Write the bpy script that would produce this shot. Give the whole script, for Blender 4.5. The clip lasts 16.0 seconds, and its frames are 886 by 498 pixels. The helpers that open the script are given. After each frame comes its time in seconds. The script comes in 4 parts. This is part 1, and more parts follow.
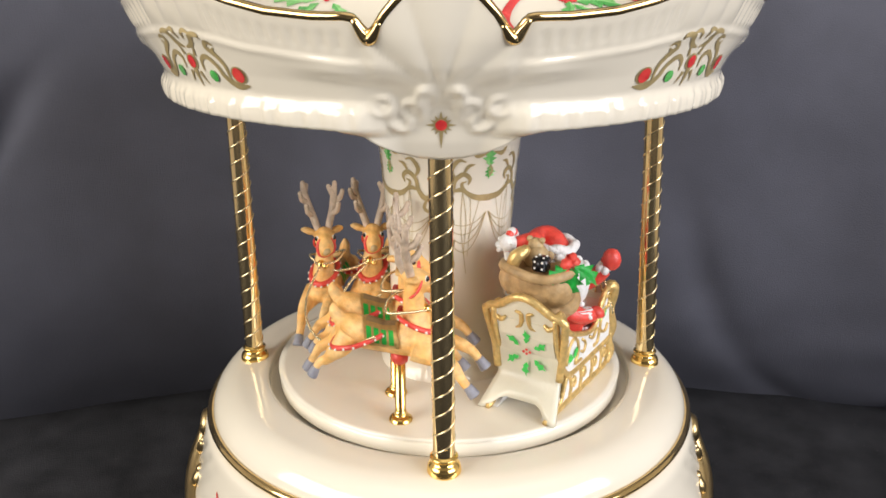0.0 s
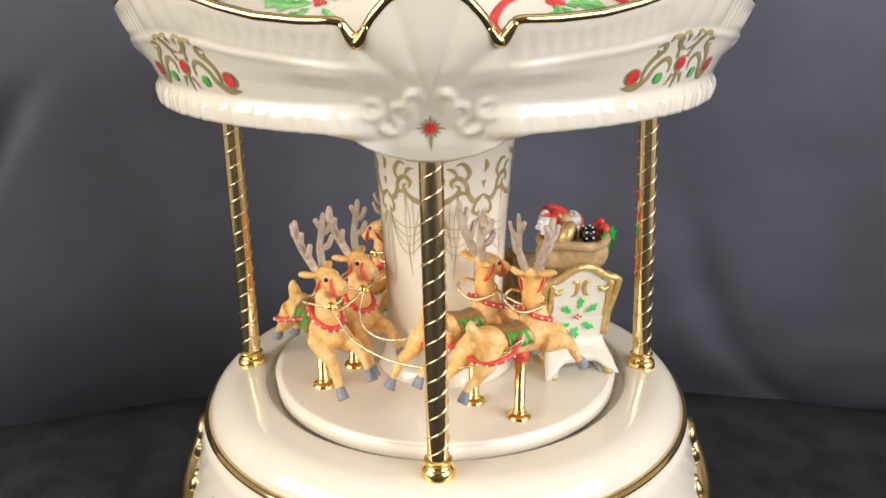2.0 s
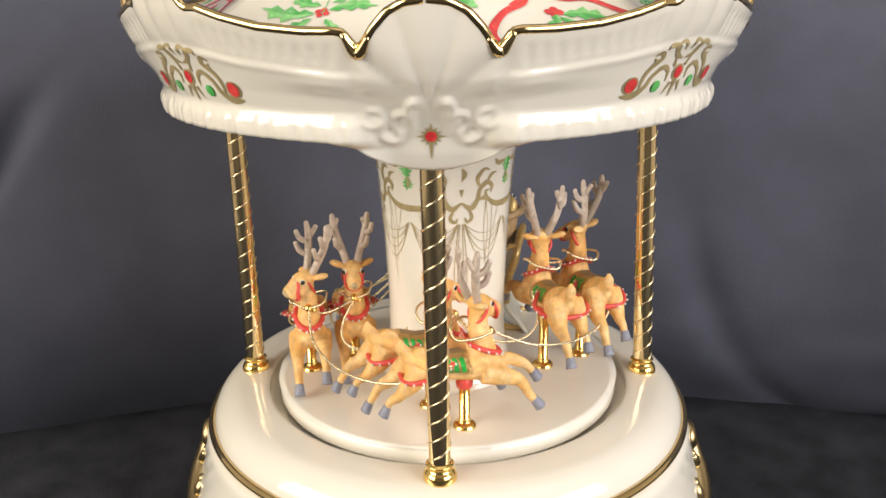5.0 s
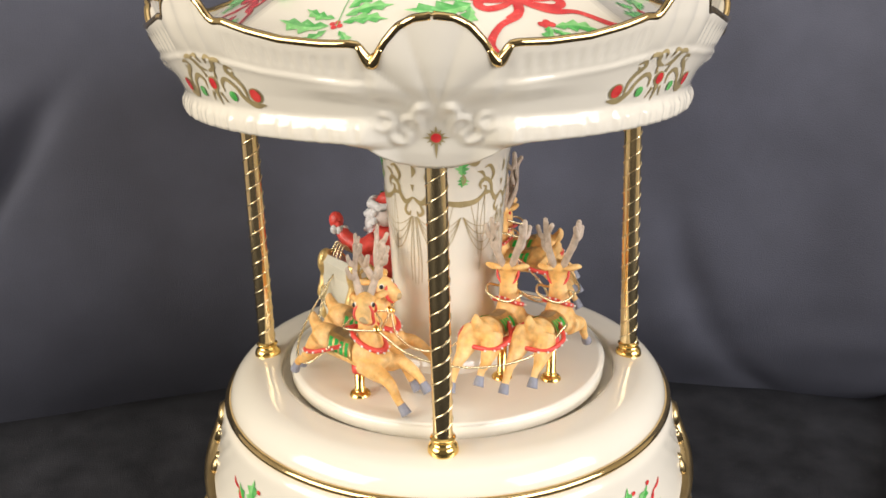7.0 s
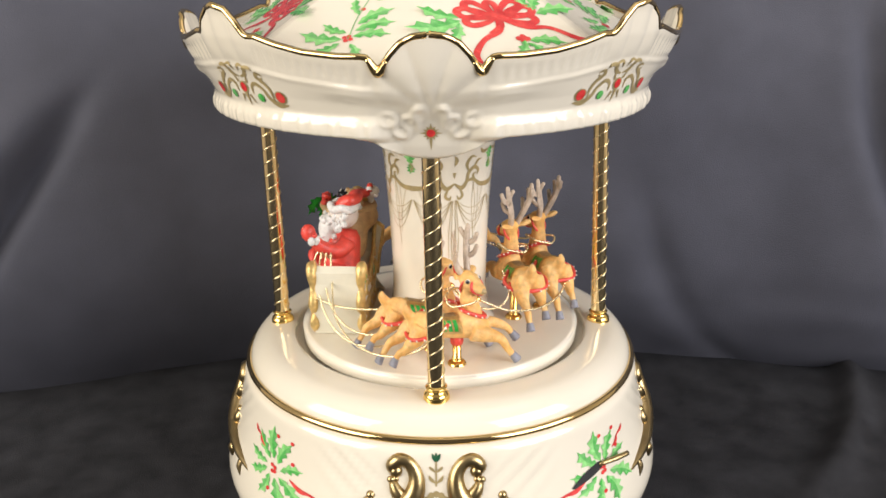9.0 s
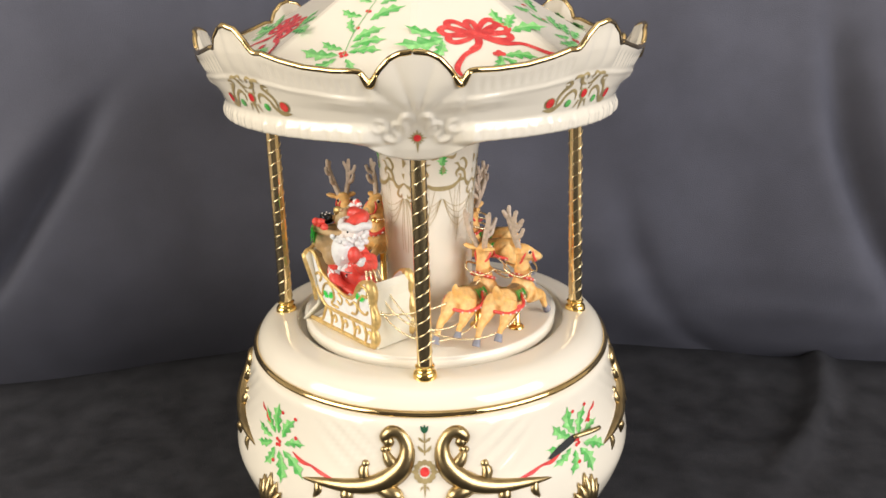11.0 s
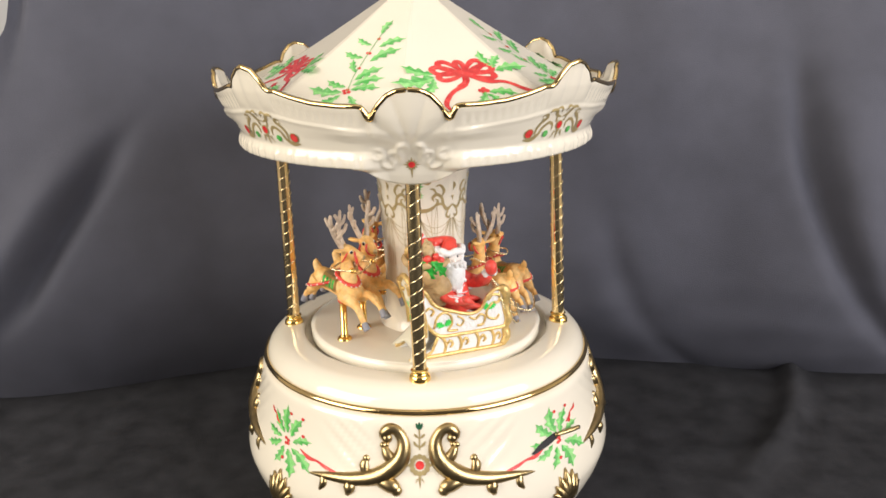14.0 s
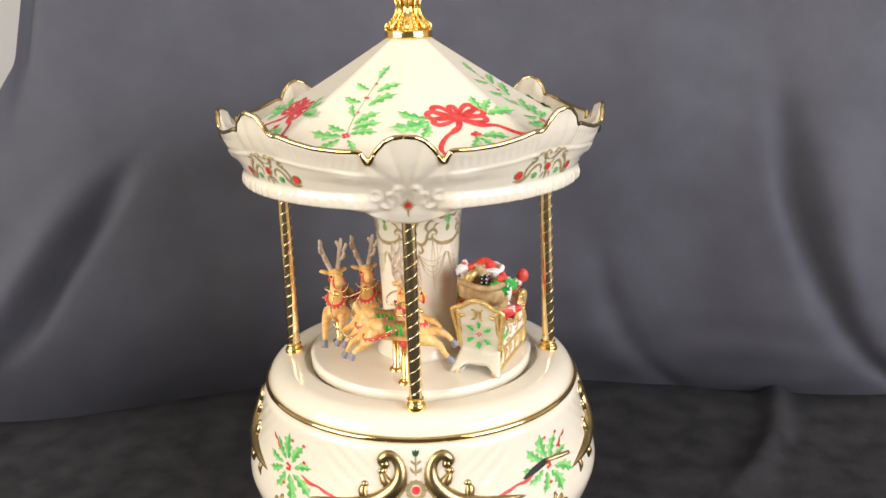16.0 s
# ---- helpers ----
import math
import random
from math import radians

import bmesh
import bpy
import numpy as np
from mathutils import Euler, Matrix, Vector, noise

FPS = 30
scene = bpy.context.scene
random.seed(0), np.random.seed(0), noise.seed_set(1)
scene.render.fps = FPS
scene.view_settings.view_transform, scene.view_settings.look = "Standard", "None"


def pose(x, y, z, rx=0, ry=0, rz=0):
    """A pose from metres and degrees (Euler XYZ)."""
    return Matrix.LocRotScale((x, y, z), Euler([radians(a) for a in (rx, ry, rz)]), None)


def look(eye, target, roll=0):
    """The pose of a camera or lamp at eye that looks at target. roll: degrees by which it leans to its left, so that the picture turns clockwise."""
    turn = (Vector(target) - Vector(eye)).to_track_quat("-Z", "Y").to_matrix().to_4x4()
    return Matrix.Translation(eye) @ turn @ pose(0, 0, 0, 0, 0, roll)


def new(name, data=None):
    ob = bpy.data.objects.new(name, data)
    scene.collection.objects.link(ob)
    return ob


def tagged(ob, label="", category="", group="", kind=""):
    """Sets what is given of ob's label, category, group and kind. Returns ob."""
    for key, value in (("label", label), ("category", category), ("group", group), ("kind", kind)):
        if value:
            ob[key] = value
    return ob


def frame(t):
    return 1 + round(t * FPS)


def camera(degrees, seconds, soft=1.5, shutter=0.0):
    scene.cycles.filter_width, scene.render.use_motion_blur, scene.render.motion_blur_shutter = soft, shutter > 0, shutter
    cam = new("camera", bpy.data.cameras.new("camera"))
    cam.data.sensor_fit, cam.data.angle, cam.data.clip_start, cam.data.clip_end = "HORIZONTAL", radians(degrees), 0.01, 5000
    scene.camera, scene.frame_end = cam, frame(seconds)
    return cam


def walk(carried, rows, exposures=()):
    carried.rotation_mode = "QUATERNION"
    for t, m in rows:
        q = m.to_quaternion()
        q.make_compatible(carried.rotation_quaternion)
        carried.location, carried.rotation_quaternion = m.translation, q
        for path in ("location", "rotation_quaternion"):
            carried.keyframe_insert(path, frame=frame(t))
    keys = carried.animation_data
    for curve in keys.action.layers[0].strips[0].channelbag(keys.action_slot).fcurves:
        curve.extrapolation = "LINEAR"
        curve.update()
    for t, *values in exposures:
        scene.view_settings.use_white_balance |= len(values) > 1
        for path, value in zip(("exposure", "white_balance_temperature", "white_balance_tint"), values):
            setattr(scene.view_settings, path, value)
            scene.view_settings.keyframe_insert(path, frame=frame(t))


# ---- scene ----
cam = camera(53.7, 16.0, soft=1.6)
PATH = [
    (0, (0.005, -0.284, 0.24), (-0.042, 1.603, -0.422), -0.0),
    (0.5, (0.006, -0.287, 0.24), (-0.046, 1.602, -0.416), -0.1),
    (1, (0.008, -0.285, 0.24), (-0.049, 1.604, -0.416), -0.4),
    (1.5, (0.007, -0.284, 0.239), (-0.052, 1.606, -0.411), -0.4),
    (2, (0.009, -0.285, 0.239), (-0.054, 1.608, -0.406), -0.5),
    (2.5, (0.009, -0.284, 0.239), (-0.058, 1.61, -0.401), -0.5),
    (3, (0.008, -0.283, 0.24), (-0.058, 1.611, -0.398), -0.6),
    (3.5, (0.01, -0.286, 0.24), (-0.062, 1.609, -0.394), -0.6),
    (4, (0.01, -0.287, 0.24), (-0.064, 1.609, -0.393), -0.7),
    (6.5, (0.009, -0.298, 0.243), (-0.052, 1.597, -0.392), -0.7),
    (7, (0.007, -0.309, 0.246), (-0.043, 1.584, -0.397), -0.7),
    (7.5, (0.007, -0.324, 0.249), (-0.041, 1.568, -0.399), -0.6),
    (8, (0.005, -0.337, 0.253), (-0.036, 1.553, -0.398), -0.7),
    (8.5, (0.003, -0.346, 0.254), (-0.034, 1.541, -0.408), -0.5),
    (9, (0.008, -0.356, 0.258), (-0.026, 1.529, -0.411), -0.5),
    (11.5, (0.015, -0.399, 0.266), (-0.026, 1.494, -0.377), -0.8),
    (12, (0.015, -0.407, 0.268), (-0.022, 1.492, -0.359), -0.9),
    (12.5, (0.019, -0.416, 0.27), (-0.026, 1.485, -0.35), -0.9),
    (13, (0.018, -0.42, 0.27), (-0.029, 1.485, -0.336), -0.9),
    (13.5, (0.019, -0.427, 0.271), (-0.031, 1.481, -0.326), -0.9),
    (14, (0.02, -0.432, 0.272), (-0.025, 1.478, -0.319), -1.0),
    (14.5, (0.019, -0.435, 0.273), (-0.02, 1.476, -0.315), -1.0),
    (15, (0.018, -0.441, 0.275), (-0.017, 1.472, -0.306), -1.0),
    (15.5, (0.019, -0.444, 0.281), (-0.012, 1.47, -0.299), -1.0),
    (16, (0.02, -0.447, 0.288), (-0.01, 1.471, -0.279), -1.0),
]
walk(cam, [(t, look(eye, target, roll)) for t, eye, target, roll in PATH],
     exposures=[(0, 0.11, 6400, 10), (4, 0.12, 6450, 10), (9, 0.13, 6550, 10), (12.5, 0.13, 6650, 10), (16, 0.23, 6650, 10)])

# ---- world, room light, exposure ----
world = bpy.data.worlds.new("room_world")
scene.world = world
world.use_nodes = True
world.node_tree.nodes["Background"].inputs[0].default_value = (0.9, 0.93, 1.0, 1)
world.node_tree.nodes["Background"].inputs[1].default_value = 0.25


def area_lamp(name, eye, target, sx, sy, watts, colour):
    data = bpy.data.lights.new(name, "AREA")
    data.shape, data.size, data.size_y, data.energy, data.color = "RECTANGLE", sx, sy, watts, colour
    ob = new(name, data)
    ob.matrix_world = look(eye, target)
    return ob


area_lamp("window_light", (1.13, -0.88, 0.62), (0, 0, 0.13), 1.1, 0.95, 24.5, (0.98, 0.97, 1.0))
area_lamp("lamp_light", (-1.16, -0.80, 0.60), (0, 0, 0.13), 1.05, 0.95, 22.5, (1.0, 0.945, 0.865))
area_lamp("ceiling_light", (0.2, -0.25, 1.50), (0.05, 0.2, 0.1), 1.2, 0.7, 1.5, (1.0, 0.95, 0.90))


# ---- materials ----
def material(name, colour, rough=0.5, metal=0.0, coat=0.0, grain=0.0, grain_size=40.0, bump=0.0, bump_size=200.0,
             second=None, second_size=12.0, spots=None, gloss=0.5):
    m = bpy.data.materials.new(name)
    m.use_nodes = True
    nt = m.node_tree
    b = nt.nodes["Principled BSDF"]
    b.inputs["Base Color"].default_value = (*colour, 1)
    b.inputs["Roughness"].default_value = rough
    b.inputs["Metallic"].default_value = metal
    b.inputs["Specular IOR Level"].default_value = gloss
    b.inputs["Coat Weight"].default_value = coat
    b.inputs["Coat Roughness"].default_value = 0.04
    tc = nt.nodes.new("ShaderNodeTexCoord")

    def noise_tex(size, detail=4.0):
        n = nt.nodes.new("ShaderNodeTexNoise")
        n.inputs["Scale"].default_value = size
        n.inputs["Detail"].default_value = detail
        nt.links.new(tc.outputs["Object"], n.inputs["Vector"])
        return n

    out = None
    if second:
        n = noise_tex(second_size)
        mix = nt.nodes.new("ShaderNodeMix")
        mix.data_type = "RGBA"
        ramp = nt.nodes.new("ShaderNodeMapRange")
        ramp.inputs["From Min"].default_value, ramp.inputs["From Max"].default_value = 0.38, 0.64
        nt.links.new(n.outputs["Fac"], ramp.inputs["Value"])
        nt.links.new(ramp.outputs["Result"], mix.inputs["Factor"])
        mix.inputs["A"].default_value, mix.inputs["B"].default_value = (*colour, 1), (*second, 1)
        out = mix.outputs["Result"]
    if grain:
        n = noise_tex(grain_size, 6)
        hsv = nt.nodes.new("ShaderNodeHueSaturation")
        mr = nt.nodes.new("ShaderNodeMapRange")
        mr.inputs["From Min"].default_value, mr.inputs["From Max"].default_value = 0.25, 0.75
        mr.inputs["To Min"].default_value, mr.inputs["To Max"].default_value = 1 - grain, 1 + grain
        nt.links.new(n.outputs["Fac"], mr.inputs["Value"])
        nt.links.new(mr.outputs["Result"], hsv.inputs["Value"])
        hsv.inputs["Color"].default_value = (*colour, 1)
        if out:
            nt.links.new(out, hsv.inputs["Color"])
        out = hsv.outputs["Color"]
        rr = nt.nodes.new("ShaderNodeMapRange")
        rr.inputs["To Min"].default_value, rr.inputs["To Max"].default_value = rough * 0.75, min(1, rough * 1.3)
        nt.links.new(n.outputs["Fac"], rr.inputs["Value"])
        nt.links.new(rr.outputs["Result"], b.inputs["Roughness"])
    if spots:
        v = nt.nodes.new("ShaderNodeTexVoronoi")
        v.inputs["Scale"].default_value = spots[0]
        nt.links.new(tc.outputs["Object"], v.inputs["Vector"])
        lt = nt.nodes.new("ShaderNodeMath")
        lt.operation = "LESS_THAN"
        lt.inputs[1].default_value = spots[1]
        nt.links.new(v.outputs["Distance"], lt.inputs[0])
        mix = nt.nodes.new("ShaderNodeMix")
        mix.data_type = "RGBA"
        nt.links.new(lt.outputs[0], mix.inputs["Factor"])
        mix.inputs["A"].default_value = (*colour, 1)
        if out:
            nt.links.new(out, mix.inputs["A"])
        mix.inputs["B"].default_value = (*spots[2], 1)
        out = mix.outputs["Result"]
    if out:
        nt.links.new(out, b.inputs["Base Color"])
    if bump:
        n = noise_tex(bump_size, 5)
        bp = nt.nodes.new("ShaderNodeBump")
        bp.inputs["Strength"].default_value = bump
        bp.inputs["Distance"].default_value = 0.0006
        nt.links.new(n.outputs["Fac"], bp.inputs["Height"])
        nt.links.new(bp.outputs["Normal"], b.inputs["Normal"])
    return m


PORCELAIN = material("ivory_porcelain", (0.81, 0.745, 0.62), 0.10, 0, 0.35, grain=0.02, grain_size=30, bump=0.015, bump_size=90, second=(0.79, 0.725, 0.595), second_size=14)
# same porcelain, coloured lighter to lift the disc out of the canopy's shade
LIFTED_PORCELAIN = material("ivory_porcelain_lifted", (0.86, 0.80, 0.675), 0.18, 0, 0.4, grain=0.025, grain_size=60, second=(0.84, 0.775, 0.645), second_size=22)
GOLD = material("polished_gold", (0.74, 0.55, 0.26), 0.10, 1, grain=0.08, grain_size=120, bump=0.03, bump_size=160)
POLE_GOLD = material("mirror_gold", (0.97, 0.75, 0.40), 0.11, 1, grain=0.04, grain_size=60)
BRASS = material("bright_brass", (0.95, 0.66, 0.22), 0.16, 1, grain=0.05, grain_size=200)
WIRE = material("pale_gold_wire", (0.95, 0.83, 0.55), 0.25, 1)
GILT = material("dark_gilt", (0.45, 0.335, 0.165), 0.30, 1, grain=0.12, grain_size=160, bump=0.12, bump_size=260)
GOLD_PRINT = material("printed_gold", (0.50, 0.39, 0.19), 0.32, 0.35, grain=0.15, grain_size=300)
LIGHT_GREEN_PRINT = material("light_green_print", (0.20, 0.58, 0.16), 0.25, 0, 0.4, grain=0.2, grain_size=450, second=(0.33, 0.68, 0.26), second_size=260)
GREEN_PRINT = material("green_print", (0.075, 0.42, 0.08), 0.25, 0, 0.4, grain=0.2, grain_size=450, second=(0.18, 0.50, 0.16), second_size=240)
DARK_GREEN_PRINT = material("dark_green_print", (0.02, 0.10, 0.05), 0.3, 0, 0.3, grain=0.2, grain_size=400)
RED_PRINT = material("red_print", (0.62, 0.03, 0.035), 0.25, 0, 0.4, grain=0.2, grain_size=300, second=(0.75, 0.07, 0.06), second_size=180)
FUR = material("painted_tan_fur", (0.80, 0.43, 0.12), 0.55, 0, 0.05, grain=0.25, grain_size=420, bump=0.45, bump_size=1100, second=(0.87, 0.57, 0.24), second_size=170)
ANTLER = material("grey_brown_antler", (0.52, 0.41, 0.31), 0.5, 0, 0.1, grain=0.25, grain_size=500, bump=0.12, bump_size=900)
HOOF = material("grey_hoof", (0.26, 0.26, 0.30), 0.5, grain=0.2, grain_size=500)
RED_PAINT = material("red_resin_paint", (0.74, 0.07, 0.05), 0.42, 0, 0.15, grain=0.2, grain_size=400, bump=0.5, bump_size=700)
GREEN_PAINT = material("green_resin_paint", (0.04, 0.60, 0.09), 0.4, 0, 0.15, grain=0.25, grain_size=500, bump=0.3, bump_size=700)
GOLD_PAINT = material("gold_resin_paint", (0.72, 0.51, 0.20), 0.34, 0.55, grain=0.25, grain_size=500, bump=0.6, bump_size=700)
TAN_PAINT = material("tan_resin_paint", (0.50, 0.36, 0.18), 0.5, grain=0.25, grain_size=400, bump=0.5, bump_size=700)
SACK_CLOTH = material("brown_sack_paint", (0.42, 0.27, 0.12), 0.55, grain=0.25, grain_size=350, bump=0.8, bump_size=500, second=(0.54, 0.37, 0.19), second_size=120)
CREAM_PAINT = material("cream_resin", (0.76, 0.72, 0.58), 0.35, 0, 0.2, grain=0.04, grain_size=200, bump=0.15, bump_size=400)
WHITE_PAINT = material("white_resin_paint", (0.80, 0.79, 0.77), 0.5, grain=0.06, grain_size=400, bump=0.9, bump_size=650)
SKIN_PAINT = material("pale_painted_face", (0.74, 0.66, 0.60), 0.5, grain=0.1, grain_size=500)
BLACK_PAINT = material("black_resin_paint", (0.012, 0.012, 0.014), 0.25, grain=0.2)
WHITE_DOT = material("white_paint_dot", (0.85, 0.8, 0.72), 0.4)
SLOT_SHADE = material("slot_shade", (0.01, 0.01, 0.01), 0.6)
VELVET = material("black_table_cloth", (0.027, 0.027, 0.030), 0.95, grain=0.4, grain_size=60, bump=0.6, bump_size=1400, second=(0.030, 0.030, 0.0335), second_size=9, spots=(190, 0.045, (0.08, 0.08, 0.09)), gloss=0.15)
SLATE = material("slate_grey_cloth", (0.086, 0.087, 0.107), 0.9, grain=0.12, grain_size=35, bump=0.4, bump_size=1600, second=(0.067, 0.068, 0.085), second_size=4, gloss=0.15)
WALL = material("plain_wall_paint", (0.80, 0.76, 0.70), 0.8, grain=0.05, grain_size=8)
DARK_WALL = material("dark_wall_paint", (0.015, 0.014, 0.016), 0.8, grain=0.1, grain_size=8)
FILL_WALL = material("grey_fill_wall", (0.20, 0.195, 0.20), 0.8, grain=0.08, grain_size=8)
BOUNCE_FLOOR = material("pale_bounce_floor", (0.42, 0.37, 0.30), 0.5, grain=0.12, grain_size=6, second=(0.37, 0.32, 0.25), second_size=3)
WHITE_WALL = material("white_board", (0.5, 0.5, 0.51), 0.6, grain=0.03, grain_size=8)


# ---- mesh helpers ----
def part(name, bm, mat, parent=None, label="", smooth=True):
    me = bpy.data.meshes.new(name)
    bmesh.ops.recalc_face_normals(bm, faces=bm.faces)
    bm.to_mesh(me)
    bm.free()
    for m in (mat if isinstance(mat, (list, tuple)) else [mat]):
        me.materials.append(m)
    if smooth:
        me.polygons.foreach_set("use_smooth", [True] * len(me.polygons))
    ob = new(name, me)
    ob.parent = parent
    if label:
        ob["label"] = label
    return ob


def thing(name, label, category, group="", kind=""):
    ob = new(name)
    ob.empty_display_size = 0.01
    return tagged(ob, label, category, group, kind)


def catmull(pts, n):
    """Smooth points along a line of control points."""
    P = [np.array(p, float) for p in pts]
    P = [2 * P[0] - P[1]] + P + [2 * P[-1] - P[-2]]
    out = []
    for i in range(1, len(P) - 2):
        for k in range(n):
            t = k / n
            a, b, c, d = P[i - 1], P[i], P[i + 1], P[i + 2]
            out.append(0.5 * (2 * b + (c - a) * t + (2 * a - 5 * b + 4 * c - d) * t * t + (3 * b - a - 3 * c + d) * t ** 3))
    out.append(P[-2])
    return out


def tube(bm, pts, radii, seg=8, n=5, mat=0, flat=1.0, closed=False):
    """A tapering tube along control points; flat squeezes it across its binormal."""
    if np.isscalar(radii):
        radii = [radii] * len(pts)
    if n > 1:
        full = catmull([(*p, r) for p, r in zip(pts, radii)], n)
    else:
        full = [np.array((*p, r), float) for p, r in zip(pts, radii)]
    C = [Vector(q[:3]) for q in full]
    R = [max(1e-5, q[3]) for q in full]
    rings, up = [], None
    for i, c in enumerate(C):
        if closed:
            d = (C[(i + 1) % len(C)] - C[i - 1]).normalized()
        else:
            d = (C[min(i + 1, len(C) - 1)] - C[max(i - 1, 0)]).normalized()
        if up is None:
            up = Vector((0, 0, 1)) if abs(d.z) < 0.9 else Vector((1, 0, 0))
        side = d.cross(up).normalized()
        up = side.cross(d).normalized()
        rings.append([bm.verts.new(c + (side * math.cos(a) + up * math.sin(a) * flat) * R[i]) for a in (2 * math.pi * k / seg for k in range(seg))])
    pairs = list(zip(rings, rings[1:])) + ([(rings[-1], rings[0])] if closed else [])
    for A, B in pairs:
        for k in range(seg):
            f = bm.faces.new((A[k], A[(k + 1) % seg], B[(k + 1) % seg], B[k]))
            f.material_index = mat
    if not closed:
        for ring in (rings[0], rings[-1]):
            f = bm.faces.new(ring)
            f.material_index = mat


def ball(bm, c, r, mat=0, seg=10, rings=6, scale=(1, 1, 1), turn=None):
    m = Matrix.Translation(c) @ (turn or Matrix.Identity(4)) @ Matrix.Diagonal((*scale, 1))
    made = bmesh.ops.create_uvsphere(bm, u_segments=seg, v_segments=rings, radius=r, matrix=m)
    for f in {f for v in made["verts"] for f in v.link_faces}:
        f.material_index = mat


def lathe(bm, profile, seg=96, mat=0, centre=(0, 0)):
    rings = []
    for r, z in profile:
        if r < 1e-6:
            rings.append([bm.verts.new((centre[0], centre[1], z))])
        else:
            rings.append([bm.verts.new((centre[0] + r * math.cos(2 * math.pi * k / seg), centre[1] + r * math.sin(2 * math.pi * k / seg), z)) for k in range(seg)])
    for A, B in zip(rings, rings[1:]):
        for k in range(seg):
            k2 = (k + 1) % seg
            if len(A) == 1 and len(B) == 1:
                continue
            if len(A) == 1:
                f = bm.faces.new((A[0], B[k], B[k2]))
            elif len(B) == 1:
                f = bm.faces.new((A[k], A[k2], B[0]))
            else:
                f = bm.faces.new((A[k], A[k2], B[k2], B[k]))
            f.material_index = mat


def smooth_profile(pts, n=6):
    return [tuple(p) for p in catmull(pts, n)]


def box(bm, lo, hi, mat=0):
    v = [bm.verts.new((x, y, z)) for x in (lo[0], hi[0]) for y in (lo[1], hi[1]) for z in (lo[2], hi[2])]
    for q in ((0, 1, 3, 2), (4, 6, 7, 5), (0, 4, 5, 1), (2, 3, 7, 6), (0, 2, 6, 4), (1, 5, 7, 3)):
        f = bm.faces.new([v[i] for i in q])
        f.material_index = mat


def interp(x, table):
    return float(np.interp(x, [p[0] for p in table], [p[1] for p in table]))


def step(x, a, b):
    t = min(1, max(0, (x - a) / (b - a)))
    return t * t * (3 - 2 * t)


def ribbon(bm, put, pts, widths, n=6, mat=0):
    """A painted stroke on a surface: put(u, v) gives the place on it."""
    if np.isscalar(widths):
        widths = [widths] * len(pts)
    q = catmull([(*p, w) for p, w in zip(pts, widths)], n)
    last = None
    for i, (u, v, w) in enumerate(q):
        a, b = q[max(0, i - 1)], q[min(len(q) - 1, i + 1)]
        d = np.array((b[0] - a[0], b[1] - a[1]))
        d = d / (np.linalg.norm(d) + 1e-12)
        h = max(w, 2e-5) / 2
        row = (bm.verts.new(put(u - d[1] * h, v + d[0] * h)), bm.verts.new(put(u, v)), bm.verts.new(put(u + d[1] * h, v - d[0] * h)))
        if last:
            for k in (0, 1):
                f = bm.faces.new((last[k], last[k + 1], row[k + 1], row[k]))
                f.material_index = mat
        last = row


def disc_print(bm, put, u, v, r, mat=0, n=16, sy=1.0):
    c = bm.verts.new(put(u, v))
    ring = [bm.verts.new(put(u + r * math.cos(2 * math.pi * k / n), v + r * sy * math.sin(2 * math.pi * k / n))) for k in range(n)]
    for k in range(n):
        f = bm.faces.new((c, ring[k], ring[(k + 1) % n]))
        f.material_index = mat


def holly_leaf(bm, put, u, v, angle, length, width, mat=0, spikes=3, tones=1):
    """A spiny leaf from its stalk at (u, v), bending a little."""
    ca, sa = math.cos(angle), math.sin(angle)
    n = spikes * 2 + 1
    rows = []
    for i in range(n + 1):
        t = i / n
        w = width / 2 * (math.sin(math.pi * min(1, t * 0.93 + 0.04)) ** 0.8) * (1.50 if i % 2 else 0.62)
        bend = 0.10 * length * math.sin(math.pi * t)
        if i == 0:
            w = width * 0.04
        if i == n:
            w = 1e-5
        row = []
        for s in (-1, 0, 1):
            a = t * length + (0.065 * length if (i % 2 and s) else 0)
            b = s * w + bend
            row.append(bm.verts.new(put(u + a * ca - b * sa, v + a * sa + b * ca)))
        rows.append(row)
    for A, B in zip(rows, rows[1:]):
        for k in (0, 1):
            f = bm.faces.new((A[k], A[k + 1], B[k + 1], B[k]))
            f.material_index = mat + (k if tones > 1 else 0)


def remeshed(ob, voxel, smooth=3):
    """One closed skin from overlapping pieces."""
    md = ob.modifiers.new("skin", "REMESH")
    md.mode, md.voxel_size = "VOXEL", voxel
    sm = ob.modifiers.new("soft", "SMOOTH")
    sm.factor, sm.iterations = 0.5, smooth
    me = bpy.data.meshes.new_from_object(ob.evaluated_get(bpy.context.evaluated_depsgraph_get()))
    ob.modifiers.clear()
    old = list(ob.data.materials)
    ob.data = me
    if not me.materials:
        for m in old:
            me.materials.append(m)
    me.polygons.foreach_set("use_smooth", [True] * len(me.polygons))
    return ob


# ---- room, table and cloths ----
def plain(name, lo, hi, mat, kind="structure", label="", category=""):
    bm = bmesh.new()
    box(bm, lo, hi)
    return tagged(part(name, bm, mat, smooth=False), label, category, kind=kind)


